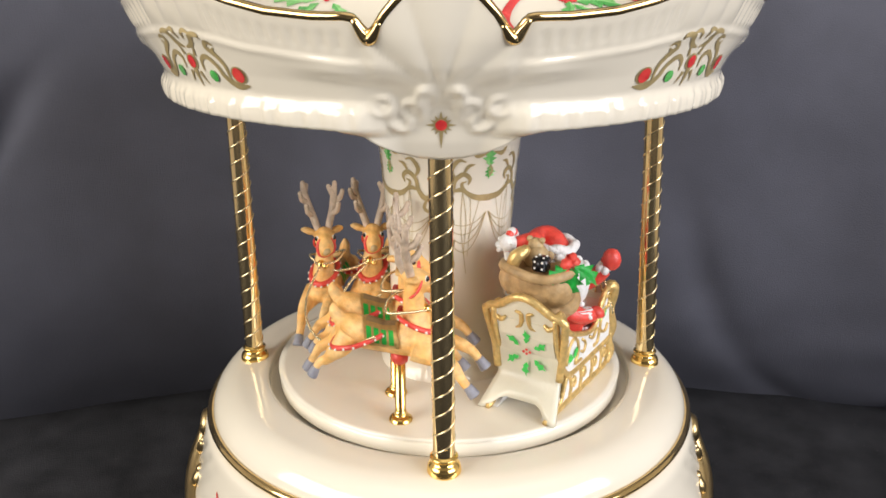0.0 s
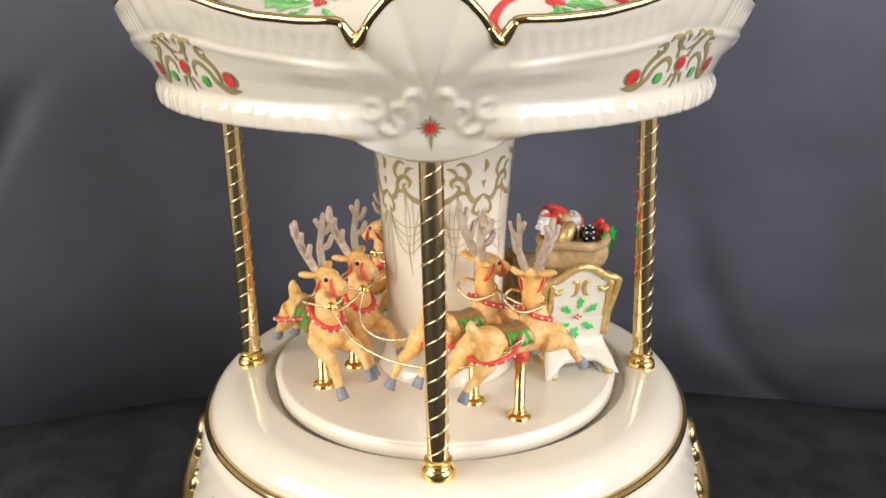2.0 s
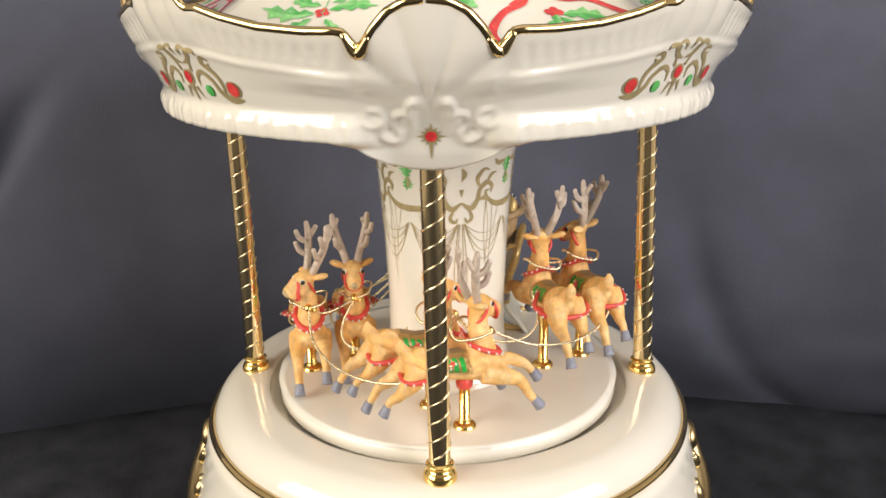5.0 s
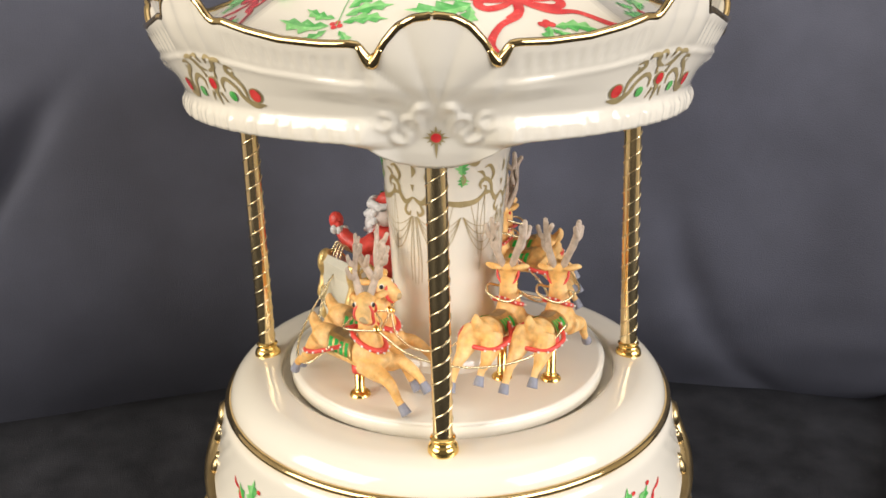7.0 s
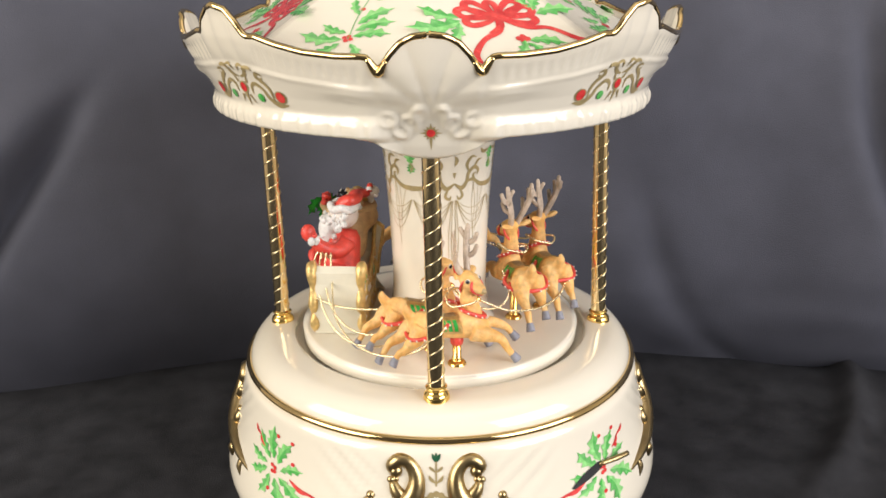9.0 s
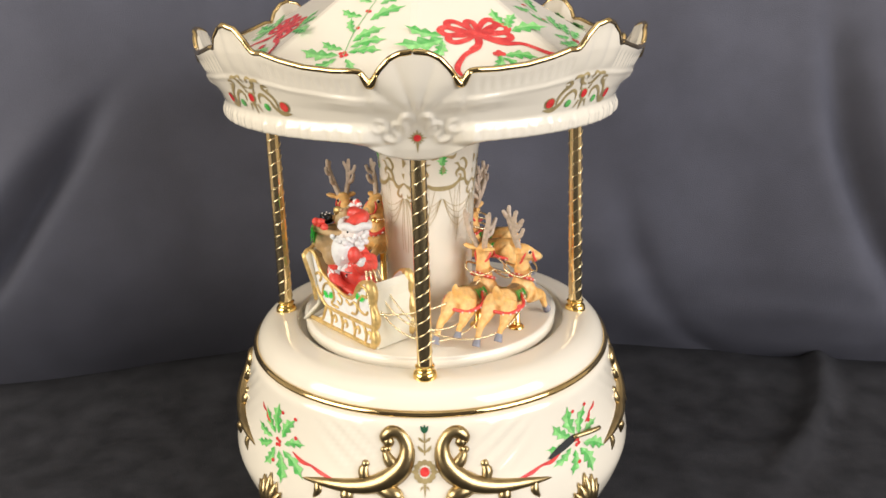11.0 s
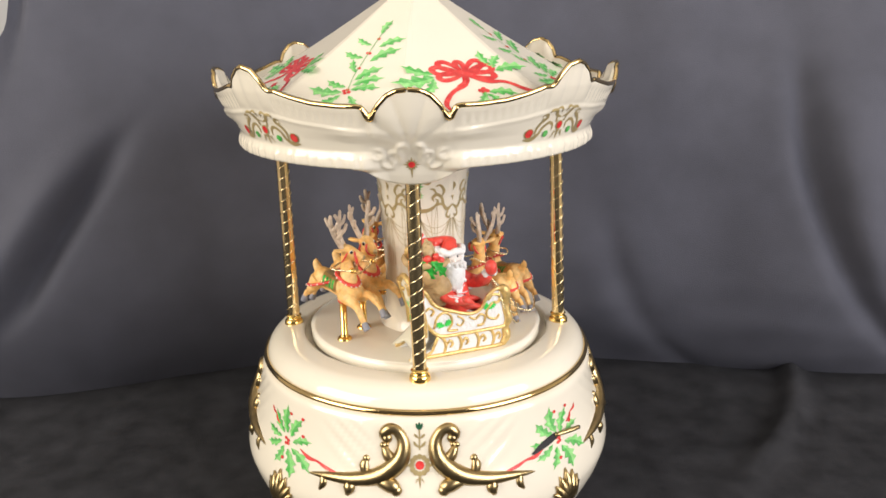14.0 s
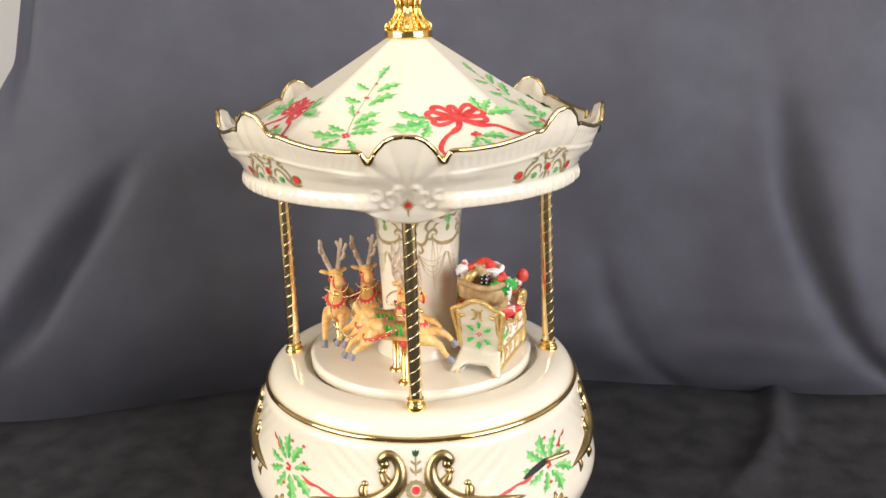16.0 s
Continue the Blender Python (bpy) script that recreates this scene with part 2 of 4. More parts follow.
plain("wall_north", (-1.8, 1.5, -0.75), (1.8, 1.56, 1.75), WALL, label="plain painted wall behind the cloth backdrop", category="wall")
# unseen wall, grey so that it bounces fill onto the carousel's front
plain("wall_south", (-1.8, -2.06, -0.75), (1.8, -2.0, 1.75), FILL_WALL, label="unseen grey wall added to bounce fill light at the table", category="wall")
plain("wall_east", (1.8, -2.06, -0.75), (1.86, 1.56, 1.75), WALL, label="plain painted side wall of the room", category="wall")
plain("wall_west", (-1.86, -2.06, -0.75), (-1.8, 1.56, 1.75), WALL, label="plain painted side wall of the room", category="wall")
plain("ceiling", (-1.86, -2.06, 1.75), (1.86, 1.56, 1.81), WALL, label="plain painted room ceiling", category="ceiling")
# unseen floor, kept pale to brighten what the side poles reflect
plain("floor", (-1.86, -2.06, -0.81), (1.86, 1.56, -0.75), BOUNCE_FLOOR, label="unseen pale room floor added to brighten the pole reflections", category="floor")
plain("white_board", (-0.58, 0.60, -0.006), (-0.36, 0.612, 0.7), WHITE_WALL, kind="", label="white board standing behind the cloth's edge", category="board")
plain("table", (-0.58, -0.9, -0.045), (0.56, 0.72, -0.006), DARK_WALL, kind="", label="dark table under the black cloth", category="table")


def cloth_sheet(name, fn, nu, nv, mat, label, category, kind):
    verts = [fn(i / nu, j / nv) for j in range(nv + 1) for i in range(nu + 1)]
    faces = [(j * (nu + 1) + i, j * (nu + 1) + i + 1, (j + 1) * (nu + 1) + i + 1, (j + 1) * (nu + 1) + i) for j in range(nv) for i in range(nu)]
    me = bpy.data.meshes.new(name)
    me.from_pydata(verts, [], faces)
    me.materials.append(mat)
    me.polygons.foreach_set("use_smooth", [True] * len(faces))
    return tagged(new(name, me), label, category, kind=kind)


def foot(x):
    """Where the backdrop meets the table."""
    return 0.168 - (0.064 * step(-x, 0.04, 0.30) if x < 0 else 0.034 * step(x, 0.04, 0.30))


def ground_fn(u, v):
    x, y = -0.58 + 1.14 * u, -0.9 + 1.3 * v
    h = 0.0016 * noise.noise((x * 9, y * 9, 3)) + 0.0007 * noise.noise((x * 30, y * 22, 7))
    h += 0.008 * math.exp(-((x - 0.206 - 0.043 * (1 - ((0.157 - y) / 0.117) ** 2)) / 0.008) ** 2) * step(y, -0.02, 0.05) * (1 - step(y, 0.13, 0.16))
    lip = foot(x) - 0.022 + 0.022 * noise.noise((x * 5, 4, 0)) + 0.006 * noise.noise((x * 17, 4, 2))
    h += 0.006 * step(y, lip - 0.05, lip + 0.01) * (1 - step(y, lip + 0.012, lip + 0.05))
    near = math.hypot(x, y)
    return (x, y, min(0.0, h) if near < 0.11 else h * step(near, 0.10, 0.17))


cloth_sheet("ground", ground_fn, 240, 180, VELVET, "black velvet cloth with lint covering the table", "cloth", "structure")


def crease(d, width):
    return math.exp(-(d / width) ** 2)


SWEEP_Z = np.linspace(0.0, 0.80, 321)
SWEEP_LEAN = np.tan(np.radians(np.interp(SWEEP_Z, [0, .03, .06, .10, .14, .20, .80], [-34, -30, -20, -4, 8, 22, 22])))
SWEEP_Y = np.concatenate(([0.0], np.cumsum((SWEEP_LEAN[1:] + SWEEP_LEAN[:-1]) / 2 * 0.0025)))


def backdrop_fn(u, v):
    z = 0.76 * v ** 1.25
    xl = -0.2535 + (0.07 * (z - 0.26) if z > 0.25 else 0.5 * (z - 0.25))
    x = xl + (0.56 - xl) * u
    right = step(x, -0.24, 0.26)
    # the cloth hangs in a belly over its own foot, deeper on one side
    k = 1 + 0.9 * right
    y = foot(x) + float(np.interp(min(z * k, 0.80), SWEEP_Z, SWEEP_Y)) / k + max(0.0, z - 0.80 / k) * 0.42
    fold = 0.012 * noise.noise((x * 3.2 + z * 1.2, 2, z * 0.8)) + 0.004 * noise.noise((x * 9 + z * 3, 5, z * 1.5)) + 0.0010 * noise.noise((x * 26 + z * 9, 8, z * 6))
    fold += 0.009 * step(x, 0.02, 0.30) * math.sin(x * 44 - 10 * z + 2.4 * noise.noise((x * 3, z * 2, 0))) * step(z, 0.02, 0.06)
    low = 1 - step(z, 0.045, 0.10)
    # three sharp folds that sweep down and outwards
    bend = x - 0.245 - 0.115 * math.exp(-z / 0.056)
    fold += (1 - step(z, 0.14, 0.25)) * (0.016 * crease(bend, 0.010) - 0.008 * crease(bend - 0.026, 0.018))
    bend = x - 0.110 - 0.081 * math.exp(-z / 0.050)
    fold += (1 - step(z, 0.08, 0.14)) * (0.005 * crease(bend, 0.010) - 0.002 * crease(bend + 0.024, 0.018))
    bend = x + 0.206 + 0.66 * (0.158 - z)
    fold += step(z, 0.05, 0.09) * (1 - step(z, 0.14, 0.20)) * (0.013 * crease(bend, 0.009) - 0.008 * crease(bend + 0.022, 0.014))
    fold += low * 0.006 * right * noise.noise((x * 14, z * 40, 3))
    fold += 0.006 * crease(x + 0.2485 - 0.07 * (z - 0.26), 0.004) * step(z, 0.2, 0.26)
    return (x, y + fold * (0.3 + 0.7 * step(z, 0.02, 0.12)), z)


cloth_sheet("backdrop", backdrop_fn, 420, 150, SLATE, "slate grey cloth hung in soft folds as a backdrop", "backdrop", "structure")
# ---- the carousel: base, poles, canopy ----
carousel = thing("musical_carousel", "ivory porcelain musical carousel with gold trim and holly", "carousel")

BODY = smooth_profile([(0.074, 0.0), (0.078, 0.002), (0.0850, 0.014), (0.0918, 0.027), (0.0952, 0.036), (0.0962, 0.043), (0.0940, 0.053), (0.0910, 0.062), (0.0885, 0.071), (0.0868, 0.079), (0.0856, 0.0845), (0.0832, 0.0872)], 5)


def body_radius(z):
    return float(np.interp(z, [p[1] for p in BODY], [p[0] for p in BODY]))


def swag(theta, z):
    """Faint pleats that rise slantwise from the four gilt ornaments to the band."""
    a = math.degrees(theta) % 90
    a = min(a, 90 - a)
    h = 0.0
    for a0, tall in ((3.0, 0.8), (8.5, 1.0), (14.5, 0.9), (21.5, 0.6)):
        d = (a - a0) - (z - 0.064) * 860
        h += tall * (math.exp(-(d / 1.5) ** 2) - 0.6 * math.exp(-((d - 2.8) / 1.6) ** 2))
    return 0.00055 * h * step(z, 0.058, 0.066) * (1 - step(z, 0.080, 0.0845)) * (1 - step(a, 24, 34))


def polar(theta, r, z):
    """theta: turn from the front (towards -y) to the right, in radians."""
    return (r * math.sin(theta), -r * math.cos(theta), z)


bm = bmesh.new()
NS = 240
prof = BODY
grid = [[bm.verts.new(polar(2 * math.pi * k / NS, r + swag(2 * math.pi * k / NS, z), z)) for k in range(NS)] for r, z in prof]
for A, B in zip(grid, grid[1:]):
    for k in range(NS):
        bm.faces.new((A[k], A[(k + 1) % NS], B[(k + 1) % NS], B[k]))
bm.faces.new(list(reversed(grid[0])))
base = part("base", bm, PORCELAIN, carousel, "glossy ivory porcelain drum base")

bm = bmesh.new()
lathe(bm, smooth_profile([(0.0560, 0.0945), (0.0612, 0.0945), (0.0630, 0.0947), (0.0634, 0.0958), (0.0635, 0.0978), (0.0641, 0.0986), (0.0662, 0.0987), (0.0700, 0.0985), (0.0745, 0.0981), (0.0785, 0.0964), (0.0815, 0.0935), (0.0828, 0.0905), (0.0828, 0.0885)], 4), 160)
lathe(bm, [(0.0, 0.0945), (0.0560, 0.0945)], 160)
part("platform_ring", bm, PORCELAIN, carousel, "rounded ivory porcelain rim of the platform")
bm = bmesh.new()
lathe(bm, [(0.0838 + 0.0013 * math.cos(a), 0.0884 + 0.0015 * math.sin(a)) for a in (2 * math.pi * k / 14 for k in range(15))], 160)
part("gold_band", bm, GOLD, carousel, "polished gold band round the base")


# poles, very slightly out of plumb
def build_pole(foot, top):
    bm = bmesh.new()
    h = 0.094
    lathe(bm, [(0.00315, 0.0), (0.00315, h * 0.5), (0.00315, h)], 32)
    pole = part("pole", bm, POLE_GOLD, carousel, "mirror-polished gold pole")
    d = Vector(top) - Vector(foot)
    pole.matrix_basis = Matrix.Translation(foot) @ d.to_track_quat("Z", "Y").to_matrix().to_4x4()
    bm = bmesh.new()
    for start in (0.0, math.pi):
        pts = [polar(start + 2 * math.pi * z / 0.0114, 0.0032, z) for z in np.linspace(0.003, h, 130)]
        tube(bm, pts, 0.00025, 6, 1)
    part("spiral_wire", bm, WIRE, pole, "twisted gold wire wound up the pole")
    bm = bmesh.new()
    lathe(bm, smooth_profile([(0.0, -0.0004), (0.0044, -0.0004), (0.0049, 0.0008), (0.0046, 0.0024), (0.0038, 0.0034), (0.0036, 0.0042), (0.0041, 0.0050), (0.0034, 0.0056), (0.0032, 0.0058)], 4), 40)
    part("collar", bm, BRASS, pole, "rounded brass foot collar")


for foot, top in (((0, -0.070, 0.0981), (-0.001, -0.070, 0.19)), ((-0.070, 0, 0.0977), (-0.0708, 0.002, 0.19)),
                  ((0.070, 0, 0.0977), (0.0672, 0.003, 0.19)), ((0, 0.070, 0.0977), (0, 0.070, 0.19))):
    build_pole(foot, top)

# canopy rim
CX = -0.0022
SWING = math.radians(1.2)     # the canopy sits slightly turned on its poles
TOP = [(0, .2318), (2.8, .2312), (5.1, .2292), (7, .2258), (8.4, .2225), (9.3, .2213), (10.2, .2220), (11.3, .2247), (12.4, .2250), (17, .2250), (24, .2258), (30, .2276), (35, .2296), (37, .2295), (37.8, .2300), (39.5, .2340), (42, .2375), (45, .2388)]
WALL_R = [(.196, .0810), (.1972, .0838), (.1985, .0858), (.2005, .0858), (.2025, .0855), (.2040, .0846), (.2055, .0842), (.210, .0858), (.2155, .0886), (.2168, .0897), (.2182, .0897), (.2195, .0905), (.2265, .0940), (.240, .0992)]
SHELL_R = [(.189, .0735), (.191, .0752), (.1945, .0772), (.199, .0790), (.204, .0812), (.209, .0848), (.214, .0885), (.220, .0917), (.2318, .0970)]


def fold(theta):
    a = math.degrees(theta) % 90
    return min(a, 90 - a), (a if a < 45 else a - 90)


def rim_top(theta):
    return interp(fold(theta)[0], TOP)


def rim_bottom(theta):
    a = fold(theta)[0]
    return interp(a, [(0, .1895), (4, .1899), (8, .1914), (11, .1940), (14, .1970), (17, .1982), (45, .1985)])


def rim_radius(theta, z):
    a, sa = fold(theta)
    w = 1 - step(a, 6.5, 14)
    # the ridge under the fluting runs along with the scalloped edge
    zz = z - interp(a, [(0, -.0025), (13, -.0022), (20, -.0012), (30, .0002), (38, .0018), (45, .0024)]) * step(z, 0.2085, 0.2150)
    r = (1 - w) * interp(zz, WALL_R) + w * interp(z, SHELL_R)
    r += 0.0020 * math.sin(math.pi * min(1, max(0, (z - 0.1990) / 0.037)))     # the wall swells outwards
    deg = math.degrees(theta)
    if z < 0.2055:      # lumpy leaf moulding along the lower edge
        k = math.sin(math.pi * min(1, max(0, (z - 0.1965) / 0.008)))
        r += (1 - w) * k * 0.00022 * (math.sin(deg * 1.45) + 0.8 * math.sin(deg * 2.3 + 1) + 0.5 * math.sin(deg * 0.7) + 0.25 * math.sin(deg * 3.9 + 600 * z))
    top = rim_top(theta)
    if a < 11 and z > 0.207:    # fluted fan
        phi = math.atan2(math.radians(sa) * 0.092, z - 0.2065)
        r += 0.0009 * abs(math.cos(phi * 5.5)) ** 0.7 * step(z, 0.207, 0.214) * (1 - step(a, 9, 11))
    if 12 < a < 37 and zz > 0.2185:   # small upright flutes
        r -= 0.00045 * (0.5 + 0.5 * math.cos(a * 2 * math.pi / 2.3)) * step(zz, 0.2185, 0.2205) * (1 - step(z, top - 0.0045, top - 0.002))
    if a > 36 and z > 0.2185:
        r += 0.0006 * abs(math.cos((45 - a) * 0.55)) * step(z, 0.219, 0.225)
    # curled leaf relief beside each fan
    if 4 < a < 30:
        d = (z - 0.2125) - 0.00012 * (a - 14)
        r += 0.0012 * math.exp(-((a - 15) / 5) ** 2 - (d / 0.0022) ** 2)
    # scrolls beside the star
    for ca, cz, ra, gap in ((4.3, 0.2030, 0.0030, -0.6), (6.9, 0.1996, 0.0026, 2.2), (2.3, 0.2072, 0.0022, -2.0), (8.9, 0.2036, 0.0026, 0.8)):
        du, dv = math.radians(a - ca) * 0.079, z - cz
        d, ang = math.hypot(du, dv), math.atan2(dv, du)
        grow = ra * (0.62 + 0.38 * (0.5 + 0.5 * math.cos(ang - gap)))
        r += 0.0018 * math.exp(-((d - grow) / 0.0009) ** 2) * (0.25 + 0.75 * (0.5 - 0.5 * math.cos(ang - gap + 0.6)))
        r += 0.0012 * math.exp(-(d / 0.0011) ** 2)
    return r


def on_rim(theta, z, off=0.0):
    p = polar(theta + SWING, rim_radius(theta, z) + off, z)
    return Vector((p[0] + CX, p[1], p[2]))


canopy = new("canopy")
canopy.parent = carousel
canopy.empty_display_size = 0.01
NT, NV = 720, 44
bm = bmesh.new()
cols = []
for k in range(NT):
    th = 2 * math.pi * k / NT
    t, b = rim_top(th), rim_bottom(th)
    outer = [on_rim(th, b + (t - b) * j / NV) for j in range(NV + 1)]
    rt = rim_radius(th, t)
    inner = [Vector((CX, 0, 0)) + Vector(polar(th + SWING, r, z)) for r, z in ((rt - 0.0024, t - 0.0004), (rt - 0.0040, t - 0.006), (0.0865, 0.2185), (0.082, 0.2145))]
    under = [Vector((CX, 0, 0)) + Vector(polar(th + SWING, r, z)) for r, z in ((0.030, 0.1985), (0.066, 0.1985), (min(rim_radius(th, b) - 0.004, 0.079), 0.1975), (rim_radius(th, b) - 0.0025, b + 0.0003))]
    cols.append([bm.verts.new(p) for p in under + outer + inner])
for k in range(NT):
    A, B = cols[k], cols[(k + 1) % NT]
    for j in range(len(A) - 1):
        bm.faces.new((A[j], B[j], B[j + 1], A[j + 1]))
rim = part("canopy_rim", bm, PORCELAIN, canopy, "ivory porcelain rim moulded with shells and fluting")

bm = bmesh.new()
pts = []
for k in range(NT):
    th = 2 * math.pi * k / NT
    a = fold(th)[0]
    p = polar(th + SWING, rim_radius(th, rim_top(th)) - 0.0008, rim_top(th) + 0.0001)
    pts.append((p[0] + CX, p[1], p[2]))
tube(bm, pts, 0.00110, 8, 1, closed=True)
part("gold_edge", bm, GOLD, canopy, "gilded scalloped edge")
for q in range(4):
    for s in (-1, 1):
        bm = bmesh.new()
        c = math.radians(90 * q + s * 9.6)
        line = [on_rim(c + math.radians(d), rim_top(c + math.radians(d)) + dz, -0.0002) for d, dz in ((-1.7, 0.0), (-0.6, -0.0006), (0.2, -0.0010), (1.0, -0.0005), (1.9, 0.0))]
        tube(bm, line, [0.0006, 0.0013, 0.0016, 0.0012, 0.0006], 8, 4)
        part("gold_notch_trim", bm, GOLD, canopy, "gilded notch beside a shell")

# roof: eight flat sides
APEX_R, APEX_Z, EAVE_R, EAVE_Z = 0.0100, 0.2665, 0.0900, 0.2190


def ridge(r):
    t = (EAVE_R - r) / (EAVE_R - APEX_R)
    return EAVE_Z + (APEX_Z - EAVE_Z) * t - 0.0010 * math.sin(math.pi * t)


bm = bmesh.new()
levels = np.linspace(EAVE_R, APEX_R, 9)
rings = []
for i, r in enumerate(levels):
    ring = []
    for k in range(8):
        for f in (0, 0.035, 0.5, 0.965):
            a0, a1 = math.radians(45 * k), math.radians(45 * (k + 1))
            p0, p1 = Vector(polar(a0, r, ridge(r))), Vector(polar(a1, r, ridge(r)))
            p = p0.lerp(p1, f)
            if f == 0:
                p.z -= 0.0003
            ring.append(bm.verts.new(p + Vector((CX, 0, 0))))
    rings.append(ring)
for A, B in zip(rings, rings[1:]):
    for k in range(32):
        bm.faces.new((A[k], A[(k + 1) % 32], B[(k + 1) % 32], B[k]))
roof = part("roof", bm, PORCELAIN, canopy, "eight-sided ivory porcelain roof painted with holly and bows", smooth=False)


def facet_put(k):
    """(u, v): along the eave and up the slope of side k, from the middle of its eave."""
    a = math.radians(45 * k + 22.5)
    ap = math.cos(math.radians(22.5))
    low, high = Vector(polar(a, EAVE_R * ap, EAVE_Z)), Vector(polar(a, APEX_R * ap, APEX_Z))
    up = (high - low).normalized()
    side = Vector((math.cos(a), math.sin(a), 0))
    nrm = side.cross(up).normalized()
    return lambda u, v: low + Vector((CX, 0, 0)) + side * u + up * v + nrm * (0.00030 - 0.00095 * math.sin(math.pi * min(1, max(0, v / 0.0872))))


def leaf_part(name, put, args, parent=canopy):
    bm = bmesh.new()
    holly_leaf(bm, put, *args, tones=2)
    return part(name, bm, [GREEN_PRINT, LIGHT_GREEN_PRINT], parent)


def strokes(name, put, lines, mat, parent, label=""):
    bm = bmesh.new()
    for pts, w in lines:
        ribbon(bm, put, pts, w)
    return part(name, bm, mat, parent, label)


def berries(put, spots, parent, r=0.0009):
    for u, v in spots:
        bm = bmesh.new()
        disc_print(bm, put, u, v, r, n=10)
        part("berry", bm, RED_PRINT, parent, "painted red holly berry")


def sprig(k):
    flat = facet_put(k)
    put = lambda u, v: flat(u + 0.0085 * (1 - v / 0.050), v)
    for u, v, ang, ln in ((0.002, 0.053, 70, .0085), (-.001, .045, 148, .0075), (0.003, .044, 28, .0105), (-.003, .036, 158, .0085), (.001, .034, 35, .0125),
                          (-.004, .026, 110, .0075), (-.003, .021, 38, .0115), (-.003, .0175, 22, .0115), (-.006, .016, 158, .0085), (-.007, .0125, 172, .0130),
                          (-.003, .0145, 8, .0105), (-.007, .0105, 212, .0085), (-.003, .0105, -62, .0075)):
        leaf_part("holly_leaf", put, (u, v + .003, math.radians(ang), ln * 1.22, ln * 0.36))
    strokes("holly_stem", put, [([(0.002, .056), (-.001, .043), (-.004, .028), (-.0045, .016)], [.0003, .0003, .0003, .0003])], GREEN_PRINT, canopy)
    berries(lambda u, v: put(u, v + .003), ((.0015, .0495), (-.0015, .0395), (-.0005, .0393), (-.003, .029), (-.006, .0135), (-.0045, .0142), (-.0035, .0128), (-.0052, .0120)), canopy)


def bow(k):
    flat = facet_put(k)
    put = lambda u, v: flat(u * 1.18 - 0.0015, v * 1.18 + 0.0005)
    c = (0.002, 0.0225)
    lines = []
    for ang, ln, wd in ((165, .0120, .0046), (140, .0105, .0046), (190, .0105, .0042), (40, .0105, .0046), (15, .0120, .0046), (-10, .0112, .0042), (95, .0070, .003)):
        a = math.radians(ang)
        d, n = np.array((math.cos(a), math.sin(a))), np.array((-math.sin(a), math.cos(a)))
        p = [np.array(c) + d * ln * f + n * wd * g for f, g in ((0.02, 0), (0.45, .36), (0.85, .42), (1.0, 0), (0.85, -.42), (0.45, -.36), (0.02, 0))]
        lines.append(([tuple(q) for q in p], [.0010, .0019, .0023, .0025, .0023, .0019, .0010]))
    for tail in ([c, (0.000, .0165), (-.006, .0125), (-.0105, .0065), (-.0100, .002)], [c, (.009, .0175), (.016, .0165), (.024, .0105), (.031, .0115)], [c, (.001, .018), (-.003, .015)]):
        lines.append((tail, [.0024, .0022, .0016, .0019, .0008][:len(tail)]))
    strokes("red_bow", put, lines, RED_PRINT, canopy, "painted red ribbon bow")
    bm = bmesh.new()
    disc_print(bm, put, *c, .0021)
    part("bow_knot", bm, RED_PRINT, canopy)
    for u, v, ang, ln in ((-.010, .023, 150, .0105), (-.010, .0215, 185, .0145), (-.0105, .0205, 235, .0085), (.0135, .026, 100, .0085), (.014, .025, 55, .0080),
                          (.0145, .0235, 5, .0115), (.006, .0115, 235, .0075), (.0075, .0115, -12, .0095), (.0065, .0105, -60, .0065)):
        leaf_part("holly_leaf", put, (u, v, math.radians(ang), ln * 1.1, ln * 0.36))
    berries(put, ((.0045, .0125), (.006, .0133), (.0055, .0116), (.0070, .0122)), canopy, .0010)


for k in range(0, 8, 2):
    bow(k)
    sprig(k + 1)

# gold finial
bm = bmesh.new()
lathe(bm, smooth_profile([(0.0, 0.2655), (0.0108, 0.2655), (0.0118, 0.2675), (0.0114, 0.2695), (0.0098, 0.2705), (0.0078, 0.2730), (0.0052, 0.2765), (0.0040, 0.2800), (0.0046, 0.2830), (0.0060, 0.2860), (0.0042, 0.2900), (0.0, 0.2920)], 4), 48, centre=(CX, 0))
for k in range(8):
    a = 2 * math.pi * k / 8
    tube(bm, [(CX + r * math.sin(a), -r * math.cos(a), z) for r, z in ((0.0112, .2702), (0.0105, .2722), (0.0075, .2745), (0.0055, .2785), (0.0056, .2825), (0.0066, .2850))], [.0009, .0011, .0010, .0009, .0011, .0005], 6, 3)
    for i in range(5):
        t = i / 4
        r = .0118 - .0048 * t
        ball(bm, (CX + r * math.sin(a + .39), -r * math.cos(a + .39), .2700 + .0065 * t), 0.0008, seg=8, rings=5)
finial = part("finial", bm, BRASS, canopy, "beaded cast gold finial")

# printed scrolls and jewels on the rim, one group between every two shells
def rim_put(centre_deg):
    return lambda u, z: on_rim(math.radians(centre_deg + u), z, 0.00022)


